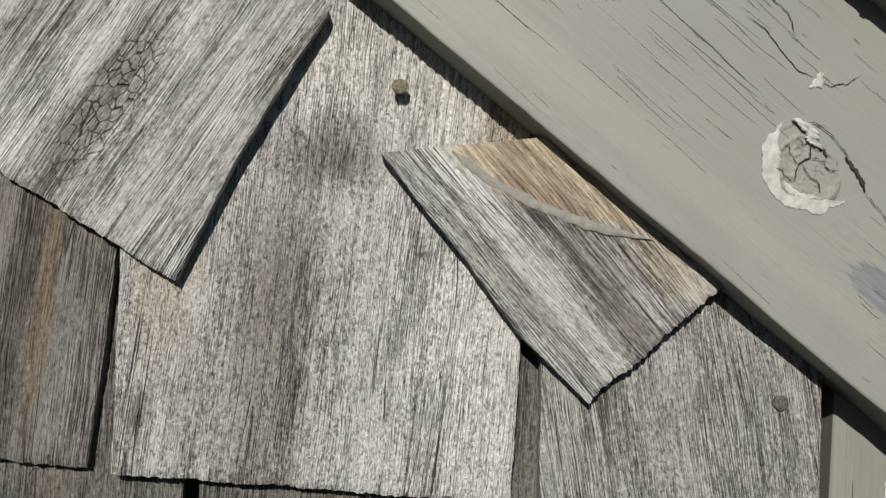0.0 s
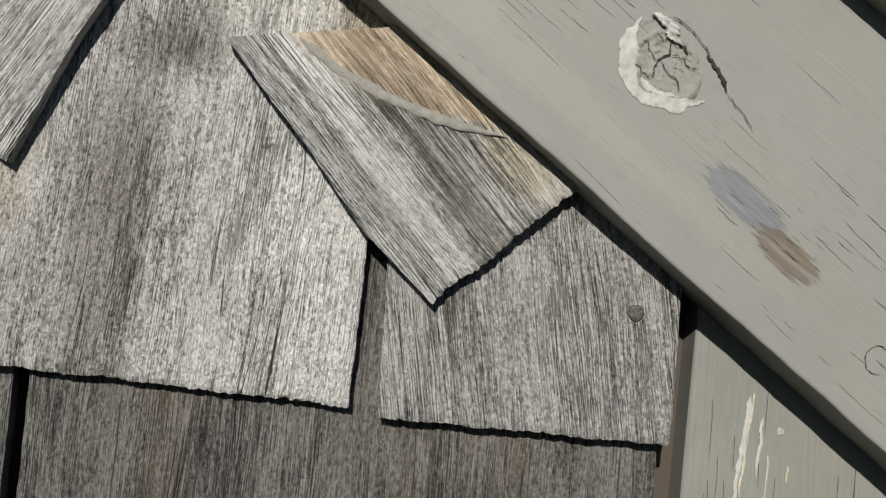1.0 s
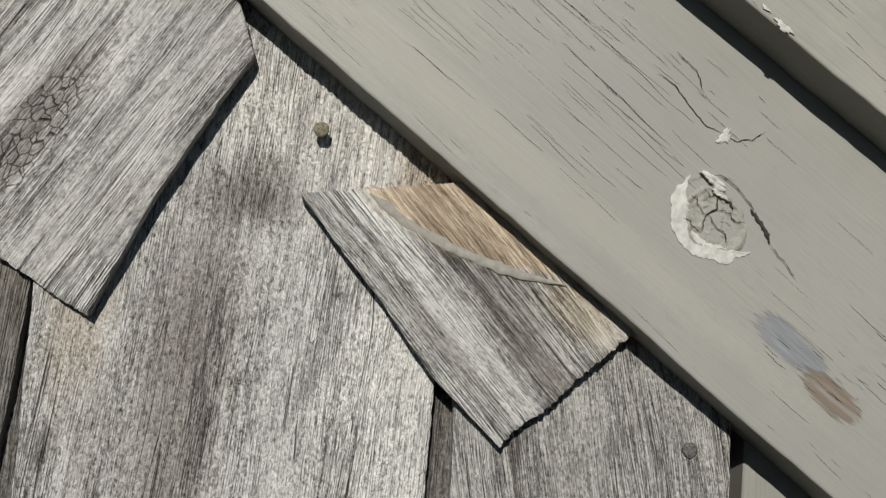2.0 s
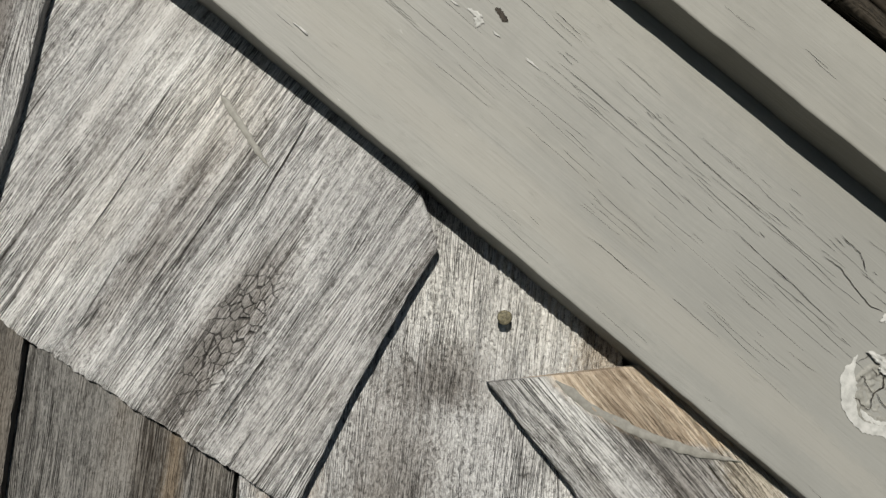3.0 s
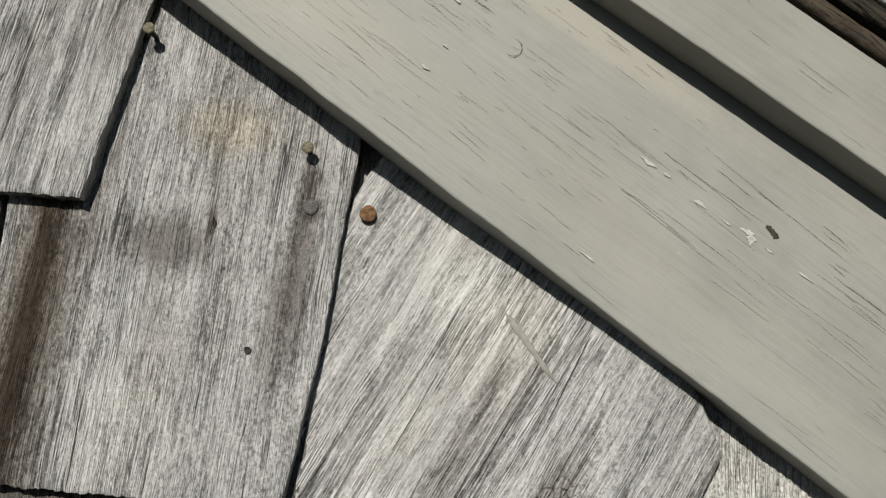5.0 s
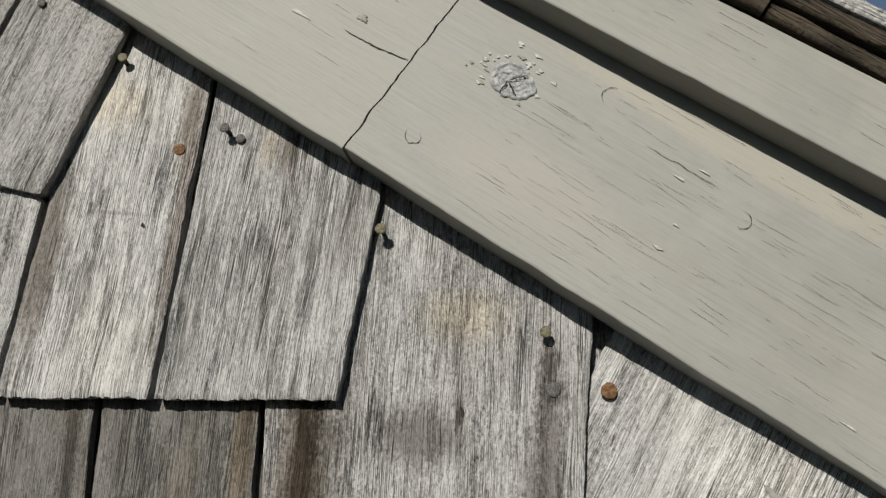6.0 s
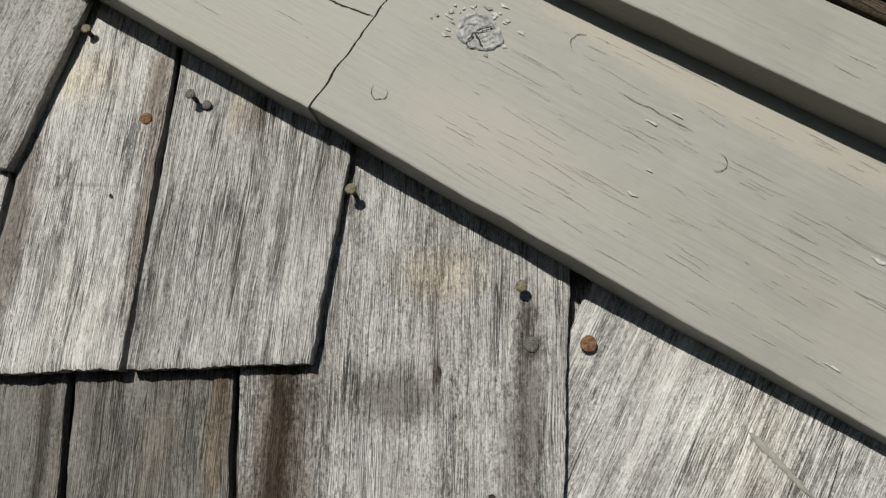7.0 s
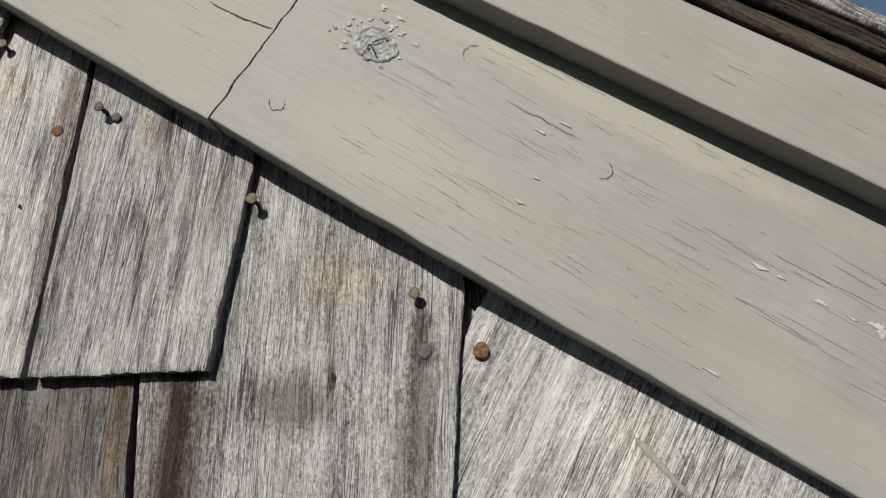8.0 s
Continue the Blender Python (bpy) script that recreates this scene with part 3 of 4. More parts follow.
# fifth course
shingle([(-0.5215, 2.2625), (-0.5015, 2.321), (-0.4835, 2.364), (-0.476, 2.385)], [(-0.4620, 2.2460), (-0.4225, 2.3365), (-0.419, 2.345)], (-0.0068, -0.46, 2.246, 0.0, 0.06), (0.0095, 0.004), 23, m_mid, wall, 51, "tilted silver cedar shingle", 0.0010)
shingle([(-0.60, 2.285), (-0.56, 2.43)], [(-0.5240, 2.2640), (-0.504, 2.3225), (-0.486, 2.366), (-0.478, 2.388)], (-0.0060, -0.5, 2.26, 0.0, 0.06), (0.0095, 0.004), 22, m_mid, wall, 52)
# pale strip that shows behind the corner of the slipped shingle
shingle([(-0.199, 2.09), (-0.197, 2.20)], [(-0.168, 2.09), (-0.166, 2.20)], course(0.0120, 2.09), (0.003, 0.002), 3, m_silver, wall, 35, "narrow pale cedar shingle behind")
# the swung piece, and its part that was sheltered by the rake
flap = shingle([(0.0770, 1.8808), (0.050, 1.9045), (0.027, 1.9345), (-0.006, 1.9715)], [(0.134, 1.9335), (0.100, 1.962), (0.064, 1.982)],
               (-0.0128, 0.077, 1.881, 0.0, 0.012), (0.0095, 0.0085), G_D, m_flap, wall, 61, "loose bleached cedar shingle swung sideways", 0.0022)


def face_y(front, x, z):
    return front[0] + front[3] * (x - front[1]) + front[4] * (z - front[2])


def ribbon(line, width, y_at, lift, seed, ends=0.35, n=60):
    """A flat irregular streak of paint along a line on the wall."""
    bm = bmesh.new()
    f = np.linspace(0, 1, n)
    p = along(line, f)
    d = np.gradient(p, axis=0)
    d /= np.hypot(*d.T)[:, None]
    grid = []
    for k in range(n):
        taper = min(1, f[k] / 0.08 + ends * 0.3, (1 - f[k]) / 0.25 + 0.08)
        wl = width * taper * (0.5 + 0.18 * wave(np.array(f[k] * 22), np.array(seed + 0.5), seed))
        wr = width * taper * (0.5 + 0.22 * wave(np.array(f[k] * 30), np.array(seed + 7.5), seed))
        row = []
        for off, up in ((-wl, 0.0), (-wl * 0.75, 1.0), (0, 0.8), (wr * 0.75, 1.0), (wr, 0.0)):
            x, z = p[k][0] - d[k][1] * off, p[k][1] + d[k][0] * off
            row.append(bm.verts.new((x, y_at(x, z) - 0.00035 - up * lift, z)))
        grid.append(row)
    for a, b in zip(grid, grid[1:]):
        for i in range(4):
            bm.faces.new((a[i], a[i + 1], b[i + 1], b[i])).smooth = True
    bmesh.ops.recalc_face_normals(bm, faces=bm.faces[:])
    return bm


FLAP = (-0.0128, 0.077, 1.881, 0.0, 0.012)
part("paint_smear", ribbon([(0.021, 1.9735), (0.036, 1.963), (0.052, 1.9555), (0.067, 1.950), (0.082, 1.9462), (0.100, 1.9435)], 0.0038, lambda x, z: face_y(FLAP, x, z), 0.00035, 5), m_smear, flap, "old grey paint edge")
TW = (-0.0115, -0.08, 1.92, -0.105, 0.035)
part("paint_smear", ribbon([(-0.121, 2.085), (-0.111, 2.071), (-0.1045, 2.062), (-0.099, 2.0545)], 0.0027, lambda x, z: face_y(TW, x, z), 0.0002, 9), m_smear, twist, "thin scratch of old paint")



def split(points, width, front, parent, seed):
    """An open split along the grain of a shingle."""
    part("split", ribbon(points, width, lambda x, z: face_y(front, x, z) - 0.0001, 0.0001, seed), m_crack, parent, "open dark split")


MF = (-0.0065, 0.0, 1.843, 0.0, 0.034)
SF = (-0.0052, 0.0, 2.003, 0.0, SL)
LF = (-0.0065, 0.0, 1.70, 0.0, SL)
split([(0.0190, 1.8425), (0.0200, 1.852), (0.0215, 1.868)], 0.0008, MF, main, 71)
split([(-0.084, 2.076), (-0.091, 2.062), (-0.0985, 2.047), (-0.104, 2.036)], 0.00045, TW, twist, 72)
split([(-0.1185, 2.040), (-0.128, 2.024), (-0.136, 2.010)], 0.0003, TW, twist, 73)
split([(-0.150, 2.060), (-0.163, 2.037), (-0.172, 2.022)], 0.0003, TW, twist, 74)
split([(-0.112, 1.952), (-0.1035, 1.966), (-0.094, 1.981)], 0.0003, TW, twist, 75)
split([(-0.3080, 2.0065), (-0.3065, 2.022), (-0.3050, 2.046)], 0.0006, SF, [o for o in wall.children if o.get("label") == "silver cedar shingle with dark nail stains"][0], 76)
split([(-0.2115, 2.1355), (-0.2105, 2.143), (-0.2095, 2.150)], 0.0012, SF, [o for o in wall.children if o.get("label") == "silver cedar shingle with dark nail stains"][0], 77)
LOW = [o for o in wall.children if o.get("label") == "dark grey cedar shingle"][0]
for k, x in enumerate((-0.035, 0.030, 0.044, 0.075, 0.118)):
    split([(x, 1.835), (x + 0.0005, 1.82), (x, 1.79 + 0.004 * k)], 0.0004, LF, LOW, 80 + k)

# ---------------------------------------------------------------- nails


def nail(x, z, y, radius, proud, material, label, lean=(0, 0), shank=0.0012, slot=False):
    """A nail in the wall: its head stands proud of the face y."""
    ob = new("nail")
    ob.matrix_world = pose(x, y, z, 90 + lean[1], 0, lean[0])
    bm = bmesh.new()
    prof = [(0.0, 0.0009), (0.45, 0.00085), (0.82, 0.0007), (0.97, 0.00045), (1.0, 0.0001), (0.95, -0.0003), (0.4, -0.0005)]
    seg = 28
    rings = []
    for k, (r, h) in enumerate(prof):
        if k == 0:
            rings.append([bm.verts.new((0, 0, proud + h))])
            continue
        ring = []
        for i in range(seg):
            a = 2 * math.pi * i / seg
            rr = radius * r * (1 + 0.035 * math.sin(3 * a + x * 900) + 0.02 * math.sin(7 * a + z * 700))
            ring.append(bm.verts.new((rr * math.cos(a), rr * math.sin(a), proud + h + 0.00012 * math.sin(5 * a + k))))
        rings.append(ring)
    for i in range(seg):
        bm.faces.new((rings[0][0], rings[1][i], rings[1][(i + 1) % seg])).smooth = True
    for a, b in zip(rings[1:], rings[2:]):
        for i in range(seg):
            bm.faces.new((a[i], b[i], b[(i + 1) % seg], a[(i + 1) % seg])).smooth = True
    part("head", bm, material, ob)
    bm = bmesh.new()
    bmesh.ops.create_cone(bm, cap_ends=True, segments=12, radius1=shank, radius2=shank, depth=proud + 0.012, matrix=Matrix.Translation((0, 0, (proud - 0.012) / 2)))
    part("shank", bm, m_black, ob)
    return tagged(ob, label, "nail", "nails in the shingles")


nail(0.0, 1.9980, -0.0013, 0.0031, 0.0068, m_brass, "tarnished steel nail standing proud of a shingle")
nail(0.1530, 1.8830, -0.0055, 0.0031, 0.0012, m_steel, "dull grey steel nail in a shingle")
nail(-0.1842, 2.1305, 0.0070, 0.0039, 0.0030, m_rust, "large rusty brown nail in a shingle")
nail(-0.2103, 2.1325, 0.0018, 0.0037, 0.0006, m_steel, "flat grey steel nail driven flush into a shingle")
nail(-0.2118, 2.1590, 0.0034, 0.0028, 0.0080, m_brass, "tarnished steel nail standing proud of a shingle")
nail(-0.2880, 2.2150, 0.0030, 0.0028, 0.0072, m_brass, "tarnished steel nail beside a shingle's edge")
nail(-0.3925, 2.2670, 0.0021, 0.0031, 0.0008, m_rust, "rusty brown nail driven flush into a shingle")
nail(-0.4245, 2.3205, 0.0062, 0.0026, 0.0065, m_brass, "bent tarnished nail standing proud of a shingle", (4, -6))
nail(-0.3660, 2.2738, 0.0028, 0.0026, 0.0088, m_steel, "grey steel nail standing far out of a shingle")
nail(-0.3600, 2.2700, 0.0026, 0.0025, 0.0018, m_steel, "small grey steel nail in a shingle")
nail(-0.4705, 2.3575, -0.0001, 0.0024, 0.0014, m_steel, "small dark steel nail near the eaves trim")


def pit(x, z, y, rx, rz, parent, seed):
    """A nail or worm hole: a small dark dished rim in the wood."""
    bm = bmesh.new()
    seg = 16
    rings = []
    for r, d in ((1.0, -0.0006), (0.85, -0.0004), (0.5, 0.0)):
        rings.append([bm.verts.new((x + rx * r * math.cos(a) * (1 + 0.2 * math.sin(3 * a + seed)), y + d, z + rz * r * math.sin(a) * (1 + 0.15 * math.sin(2 * a + seed)))) for a in [2 * math.pi * i / seg for i in range(seg)]])
    for a, b in zip(rings, rings[1:]):
        for i in range(seg):
            bm.faces.new((a[i], a[(i + 1) % seg], b[(i + 1) % seg], b[i]))
    bm.faces.new(rings[-1])
    return part("nail_hole", bm, m_crack, parent, "empty dark nail hole")


kids = {o["label"]: o for o in wall.children if "label" in o}
sill = kids["silver cedar shingle with dark nail stains"]
pit(-0.2350, 2.0670, -0.0019, 0.0014, 0.0017, sill, 1)
pit(-0.2535, 2.1245, 0.0012, 0.0007, 0.0028, sill, 2)
pit(-0.4100, 2.2270, -0.0008, 0.0009, 0.0013, kids["pale lined cedar shingle with rust marks"], 3)
pit(-0.0910, 1.8660, -0.0060, 0.0012, 0.0010, main, 4)
pit(0.0860, 1.8130, -0.0005, 0.0011, 0.0012, kids["dark grey cedar shingle"], 5)

# ---------------------------------------------------------------- rake trim


def rake(s, n, y):
    return RO + RA * s + RN * n + Vector((0, y, 0))


def rake_board(name, s0, s1, n0, n1, y0, y1, material, parent, seed, tilt=0.0, pivot=0.0, skew=(0.0, 0.0), label="", jag=None):
    """A painted board along the rake from s0 to s1, n0 to n1 across it, y0 (face) to y1 (back). tilt: how n grows with s."""
    across = [0, 0.0002, 0.0006, 0.0014] + list(np.linspace(0.004, n1 - n0 - 0.004, 44)) + [n1 - n0 - 0.0014, n1 - n0 - 0.0006, n1 - n0 - 0.0002, n1 - n0]
    depth = [0.0006, 0.00025, 0.00006, 0.0] + [0] * 44 + [0.0, 0.00006, 0.00025, 0.0006]
    ns = max(8, int((s1 - s0) / 0.005))
    s = np.linspace(0, 1, ns + 1)[:, None]
    c = np.array(across)[None, :]
    g = c / (n1 - n0)
    S = s0 + skew[0] * (g - 0.0) + (s1 + skew[1] * g - s0 - skew[0] * g) * s
    N = n0 + c + tilt * (S - pivot)
    if jag is not None:
        # the end at the joint is torn along an uneven line
        tear = wave(c * 130 + 3, c * 0 + 0.5, 900) * 0.0011 + wave(c * 520, c * 0 + 1.5, 901) * 0.0004
        S = S + tear * np.clip(1 - np.abs(S - (s0 if jag == 0 else s1)) / 0.02, 0, 1)
    edge = np.clip(1 - c / 0.006, 0, 1)
    N = N + edge * (wave(S * 55, S * 0 + 0.5, seed) * 0.0005 + wave(S * 260, S * 0 + 0.5, seed + 1) * 0.0002)
    Y = y0 + np.array(depth)[None, :] + wave(S * 14, N * 40, seed + 2) * 0.00035 + wave(S * 60, N * 300, seed + 3) * 0.00008
    verts = [tuple(rake(*q)) for q in zip(S.ravel(), N.ravel(), Y.ravel())]
    uv = list(zip(S.ravel(), N.ravel()))
    w = len(across)
    idx = np.arange((ns + 1) * w).reshape(ns + 1, w)
    faces = [tuple(r) for r in np.stack([idx[:-1, :-1], idx[1:, :-1], idx[1:, 1:], idx[:-1, 1:]], -1).reshape(-1, 4)]
    ring = list(idx[:, 0]) + list(idx[-1, 1:]) + list(idx[-2::-1, -1]) + list(idx[0, -2:0:-1])
    base = len(verts)
    m = len(ring)
    for r in ring:
        verts.append(verts[r])
        uv.append(uv[r])
    for r in ring:
        a, b = S.ravel()[r], N.ravel()[r]
        verts.append(tuple(rake(a, b, y1)))
        uv.append((a, b + (y1 - y0)))
    for k in range(m):
        faces.append((base + k, base + m + k, base + m + (k + 1) % m, base + (k + 1) % m))
    faces.append(tuple(base + m + k for k in range(m)))
    front = (ns) * (w - 1)
    me = bpy.data.meshes.new(name)
    me.from_pydata(verts, [], faces)
    layer = me.uv_layers.new(name="grain")
    for loop in me.loops:
        layer.data[loop.index].uv = uv[loop.vertex_index]
    for pl in me.polygons:
        pl.use_smooth = pl.index < front
    me.materials.append(material)
    ob = new(name, me)
    ob.parent = parent
    return tagged(ob, label)


FACE = -0.022
trim = tagged(new("trim"), "grey painted rake boards along the gable", "trim", kind="structure")
JS = -0.3790
lower = rake_board("rake_board", JS + 0.0005, 0.52, 0.0, 0.145, FACE, 0.004, m_board, trim, 101, skew=(0.0065, 0.0), jag=0, label="grey painted board with cracked paint and a flaking knot")
upper = rake_board("rake_board", -3.1, JS - 0.0003, -0.0012, 0.144, FACE - 0.0004, 0.004, m_board_up, trim, 111, skew=(0.0, 0.0065), jag=1, label="grey painted board, butted at its end")
cap = rake_board("cap_board", -3.1, 0.52, 0.1092, 0.1490, -0.0425, FACE - 0.0005, m_cap, trim, 121, tilt=0.026, pivot=-0.19, label="narrow raised grey painted board")


def slit(points, width, y, name, material, parent, seed, label="", wander=1.0, into=None):
    """An open crack along the points given as s, n on the rake."""
    bm = into or bmesh.new()
    n = 40 if into is None else 22
    p = along(points, np.linspace(0, 1, n))
    d = np.gradient(p, axis=0)
    d /= np.hypot(*d.T)[:, None]
    rows = []
    for k in range(n):
        f = k / (n - 1)
        hw = width * 0.5 * (min(1, f * 6 + 0.15, (1 - f) * 5 + 0.1)) * (1 + 0.5 * wave(np.array(f * 18), np.array(seed + 0.3), seed))
        j = wander * (0.0004 * wave(np.array(f * 9), np.array(seed + 4.3), seed) + 0.0002 * wave(np.array(f * 30), np.array(seed + 9.3), seed))
        q = p[k] + np.array((-d[k][1], d[k][0])) * j
        rows.append([bm.verts.new(rake(q[0] - d[k][1] * o * hw, q[1] + d[k][0] * o * hw, y - up)) for o, up in ((-1, 0.0), (0, 0.00012), (1, 0.0))])
    for a, b in zip(rows, rows[1:]):
        for i in (0, 1):
            bm.faces.new((a[i], a[i + 1], b[i + 1], b[i]))
    if into is not None:
        return None
    bmesh.ops.recalc_face_normals(bm, faces=bm.faces[:])
    return part(name, bm, material, parent, label)


def sn(x, z):
    q = Vector((x, 0, z)) - RO
    return q.dot(RA), q.dot(RN)


Y = FACE - 0.00045
CRACKS = (((-0.268, 2.294), (-0.283, 2.302), (-0.300, 2.314)), ((-0.159, 2.240), (-0.146, 2.231), (-0.128, 2.217)))
slit([sn(*q) for q in CRACKS[0]], 0.0006, Y - 0.0003, "crack", m_crack, upper, 3, "open crack in the paint")
slit([sn(*q) for q in CRACKS[1]], 0.00025, Y, "crack", m_crack, lower, 4, "open crack in the paint")


def disc(s, n, rs, rn, y, lift, seed, wild=0.14, hole=0.0, arc=(0, 360), seg=56, rim=1.0):
    """A thin irregular flake round s, n, or a ring of it, proud of the face by lift."""
    bm = bmesh.new()
    rows = []
    closed = arc[1] - arc[0] >= 360
    for i in range(seg if closed else seg + 1):
        a = radians(arc[0] + (arc[1] - arc[0]) * i / seg)
        ends = 1.0 if closed else min(1, 8 * i / seg + 0.1, 8 * (1 - i / seg) + 0.1)
        o = 1 + wild * (0.6 * math.sin(3 * a + seed) + 0.4 * math.sin(7 * a + 2 * seed) + 0.35 * math.sin(13 * a + 3 * seed))
        h = hole * (1 + 0.10 * math.sin(4 * a + seed) + 0.06 * math.sin(9 * a))
        h = o - (o - h) * ends
        row = []
        for r, up in ((o, 0.0), (o - 0.05 * (o - h), rim), (0.5 * o + 0.5 * h, 0.75 + 0.3 * math.sin(5 * a + seed)), (h + 0.08 * (o - h), 0.9), (h, 0.2)):
            row.append(bm.verts.new(rake(s + rs * r * math.cos(a), n + rn * r * math.sin(a), y - up * lift)))
        rows.append(row)
    pairs = list(zip(rows, rows[1:])) + ([(rows[-1], rows[0])] if closed else [])
    for a, b in pairs:
        for i in range(4):
            bm.faces.new((a[i], a[i + 1], b[i + 1], b[i])).smooth = True
    if closed and hole <= 0.02:
        bmesh.ops.remove_doubles(bm, verts=bm.verts[:], dist=1e-5)
    bmesh.ops.recalc_face_normals(bm, faces=bm.faces[:])
    return bm


def dish(s, n, rs, rn, y, depth, rim, seed, rings=22, seg=84):
    """A knot: a checked, dished disc of end grain with an uneven rim, proud of the face at its edge."""
    r = np.linspace(0, 1, rings + 1)[1:, None]
    a = np.linspace(0, 2 * math.pi, seg, endpoint=False)[None, :]
    ca, sa = np.cos(a), np.sin(a)
    out = 1 + 0.10 * wave(ca * 1.3 + 5, sa * 1.3 + 5, seed) + 0.07 * wave(ca * 4 + 9, sa * 4 + 9, seed + 1)
    # rays and rings of the end grain, with a few deep star checks
    ray = wave(a * 5 + r * 1.2, r * 2.2, seed + 2)
    ring_at = np.sin(r * 30 + 2 * wave(ca * 2 + 4, sa * 2 + 4, seed + 3))
    h = -depth * (1 - r ** 2) + 0.00022 * ring_at + 0.0003 * ray * r + 0.0004 * wave(r * ca * 9 + 20, r * sa * 9 + 20, seed + 4)
    star = np.zeros_like(h)
    for k in range(6):
        at = 2 * math.pi * (k + 0.35 * math.sin(seed + 2 * k)) / 6
        off = np.angle(np.exp(1j * (a - at - 0.5 * np.sin(r * 5 + k))))
        star = np.maximum(star, np.clip(1 - np.abs(off) * r * rs / 0.0005, 0, 1) * np.clip(1.5 - 1.2 * np.abs(r - 0.45) * 2, 0, 1))
    h = h - 0.0016 * star + rim * np.clip((r - 0.78) / 0.14, 0, 1) * np.clip((1 - r) / 0.05, 0, 1)
    bm = bmesh.new()
    hub = bm.verts.new(rake(s, n, y + depth))
    grid = []
    for i in range(rings):
        grid.append([bm.verts.new(rake(s + rs * r[i, 0] * out[0, k] * ca[0, k], n + rn * r[i, 0] * out[0, k] * sa[0, k], y - h[i, k])) for k in range(seg)])
    for k in range(seg):
        bm.faces.new((hub, grid[0][k], grid[0][(k + 1) % seg])).smooth = True
    for p, q in zip(grid, grid[1:]):
        for k in range(seg):
            bm.faces.new((p[k], q[k], q[(k + 1) % seg], p[(k + 1) % seg])).smooth = True
    bmesh.ops.recalc_face_normals(bm, faces=bm.faces[:])
    return bm


def peel(s, n, rs, rn, y, lift, seed, arc, inner, steps=110, across=9):
    """A ragged crescent of old paint: lobed outside, torn inside, curling up at its torn lip."""
    bm = bmesh.new()
    rows = []
    for i in range(steps + 1):
        f = i / steps
        a = radians(arc[0] + (arc[1] - arc[0]) * f)
        end = min(1.0, 5 * f + 0.05, 5 * (1 - f) + 0.05)
        w = lambda k, z: float(wave(np.array(a * k + 11), np.array(z + 0.5), seed + int(z)))
        o = 1 + 0.07 * w(2, 0) + 0.06 * w(6, 1) + 0.035 * w(17, 2)
        h = o - (o - inner * (1 + 0.10 * w(3, 3) + 0.05 * w(12, 4))) * end
        row = []
        for k in range(across):
            g = k / (across - 1)
            r = o + (h - o) * g
            up = lift * (min(1, 6 * g) * 0.35 + 0.65 * max(0, g - 0.55) / 0.45 + 0.30 * float(wave(np.array(a * 7 + 3), np.array(g * 9 + 2), seed + 6)))
            row.append(bm.verts.new(rake(s + rs * r * math.cos(a), n + rn * r * math.sin(a), y - (up if 0 < k < across - 1 else 0.0))))
        rows.append(row)
    for p, q in zip(rows, rows[1:]):
        for k in range(across - 1):
            bm.faces.new((p[k], p[k + 1], q[k + 1], q[k])).smooth = True
    bmesh.ops.recalc_face_normals(bm, faces=bm.faces[:])
    return bm


# the large knot, dished and checked, with its crescent of peeled white paint
ks, kn = sn(0.1535, 1.9735)
part("knot", dish(ks + 0.001, kn - 0.0008, 0.0135, 0.0118, Y - 0.0001, 0.0004, 0.0004, 31), m_knot, lower, "grey-green checked knot")
part("peeled_paint", peel(ks, kn, 0.0186, 0.0172, Y - 0.0001, 0.00045, 210, (158, 356), 0.60), m_white, lower, "chalky white peeled paint")
part("peeled_paint", disc(ks - 0.0085, kn + 0.0105, 0.0060, 0.0017, Y - 0.0006, 0.0012, 4.1, 0.2, 0.01), m_white, lower)
part("peeled_paint", disc(ks - 0.004, kn + 0.0082, 0.0038, 0.0012, Y - 0.0005, 0.0010, 1.1, 0.25, 0.01), m_white, lower)
KNOT = (((-0.009, 0.0142), (0.000, 0.0150), (0.006, 0.0135), (0.012, 0.0118), 0.0012), ((0.009, 0.0122), (0.0135, 0.0108), (0.018, 0.0096), (0.0235, 0.0062), 0.0044),
        ((0.0235, 0.0062), (0.028, 0.0052), (0.034, 0.0042), (0.040, 0.0020), 0.0008),
        ((-0.004, 0.0105), (-0.001, 0.0085), (0.0015, 0.0085), (0.004, 0.0065), 0.0036), ((-0.004, 0.008), (-0.001, 0.003), (-0.003, -0.002), (0.000, -0.008), 0.0016),
        ((-0.001, 0.003), (0.004, 0.005), (0.007, 0.004), (0.011, 0.006), 0.0010), ((-0.003, -0.002), (-0.007, -0.001), (-0.010, 0.001), (-0.012, 0.000), 0.0010),
        ((-0.002, -0.001), (0.004, -0.003), (0.007, -0.0025), (0.011, -0.005), 0.0012), ((0.000, -0.008), (-0.004, -0.009), (-0.006, -0.008), (-0.009, -0.0085), 0.0009),
        ((-0.016, 0.004), (-0.013, 0.010), (-0.007, 0.0150), (-0.002, 0.0160), 0.0005), ((-0.010, 0.006), (-0.006, 0.005), (-0.005, 0.007), (-0.002, 0.0065), 0.0008))
for k, (*pts, wd) in enumerate(KNOT):
    slit([(ks + a, kn + b) for a, b in pts], wd * 0.3, Y - 0.0006, "crack", m_crack, lower, 20 + k)
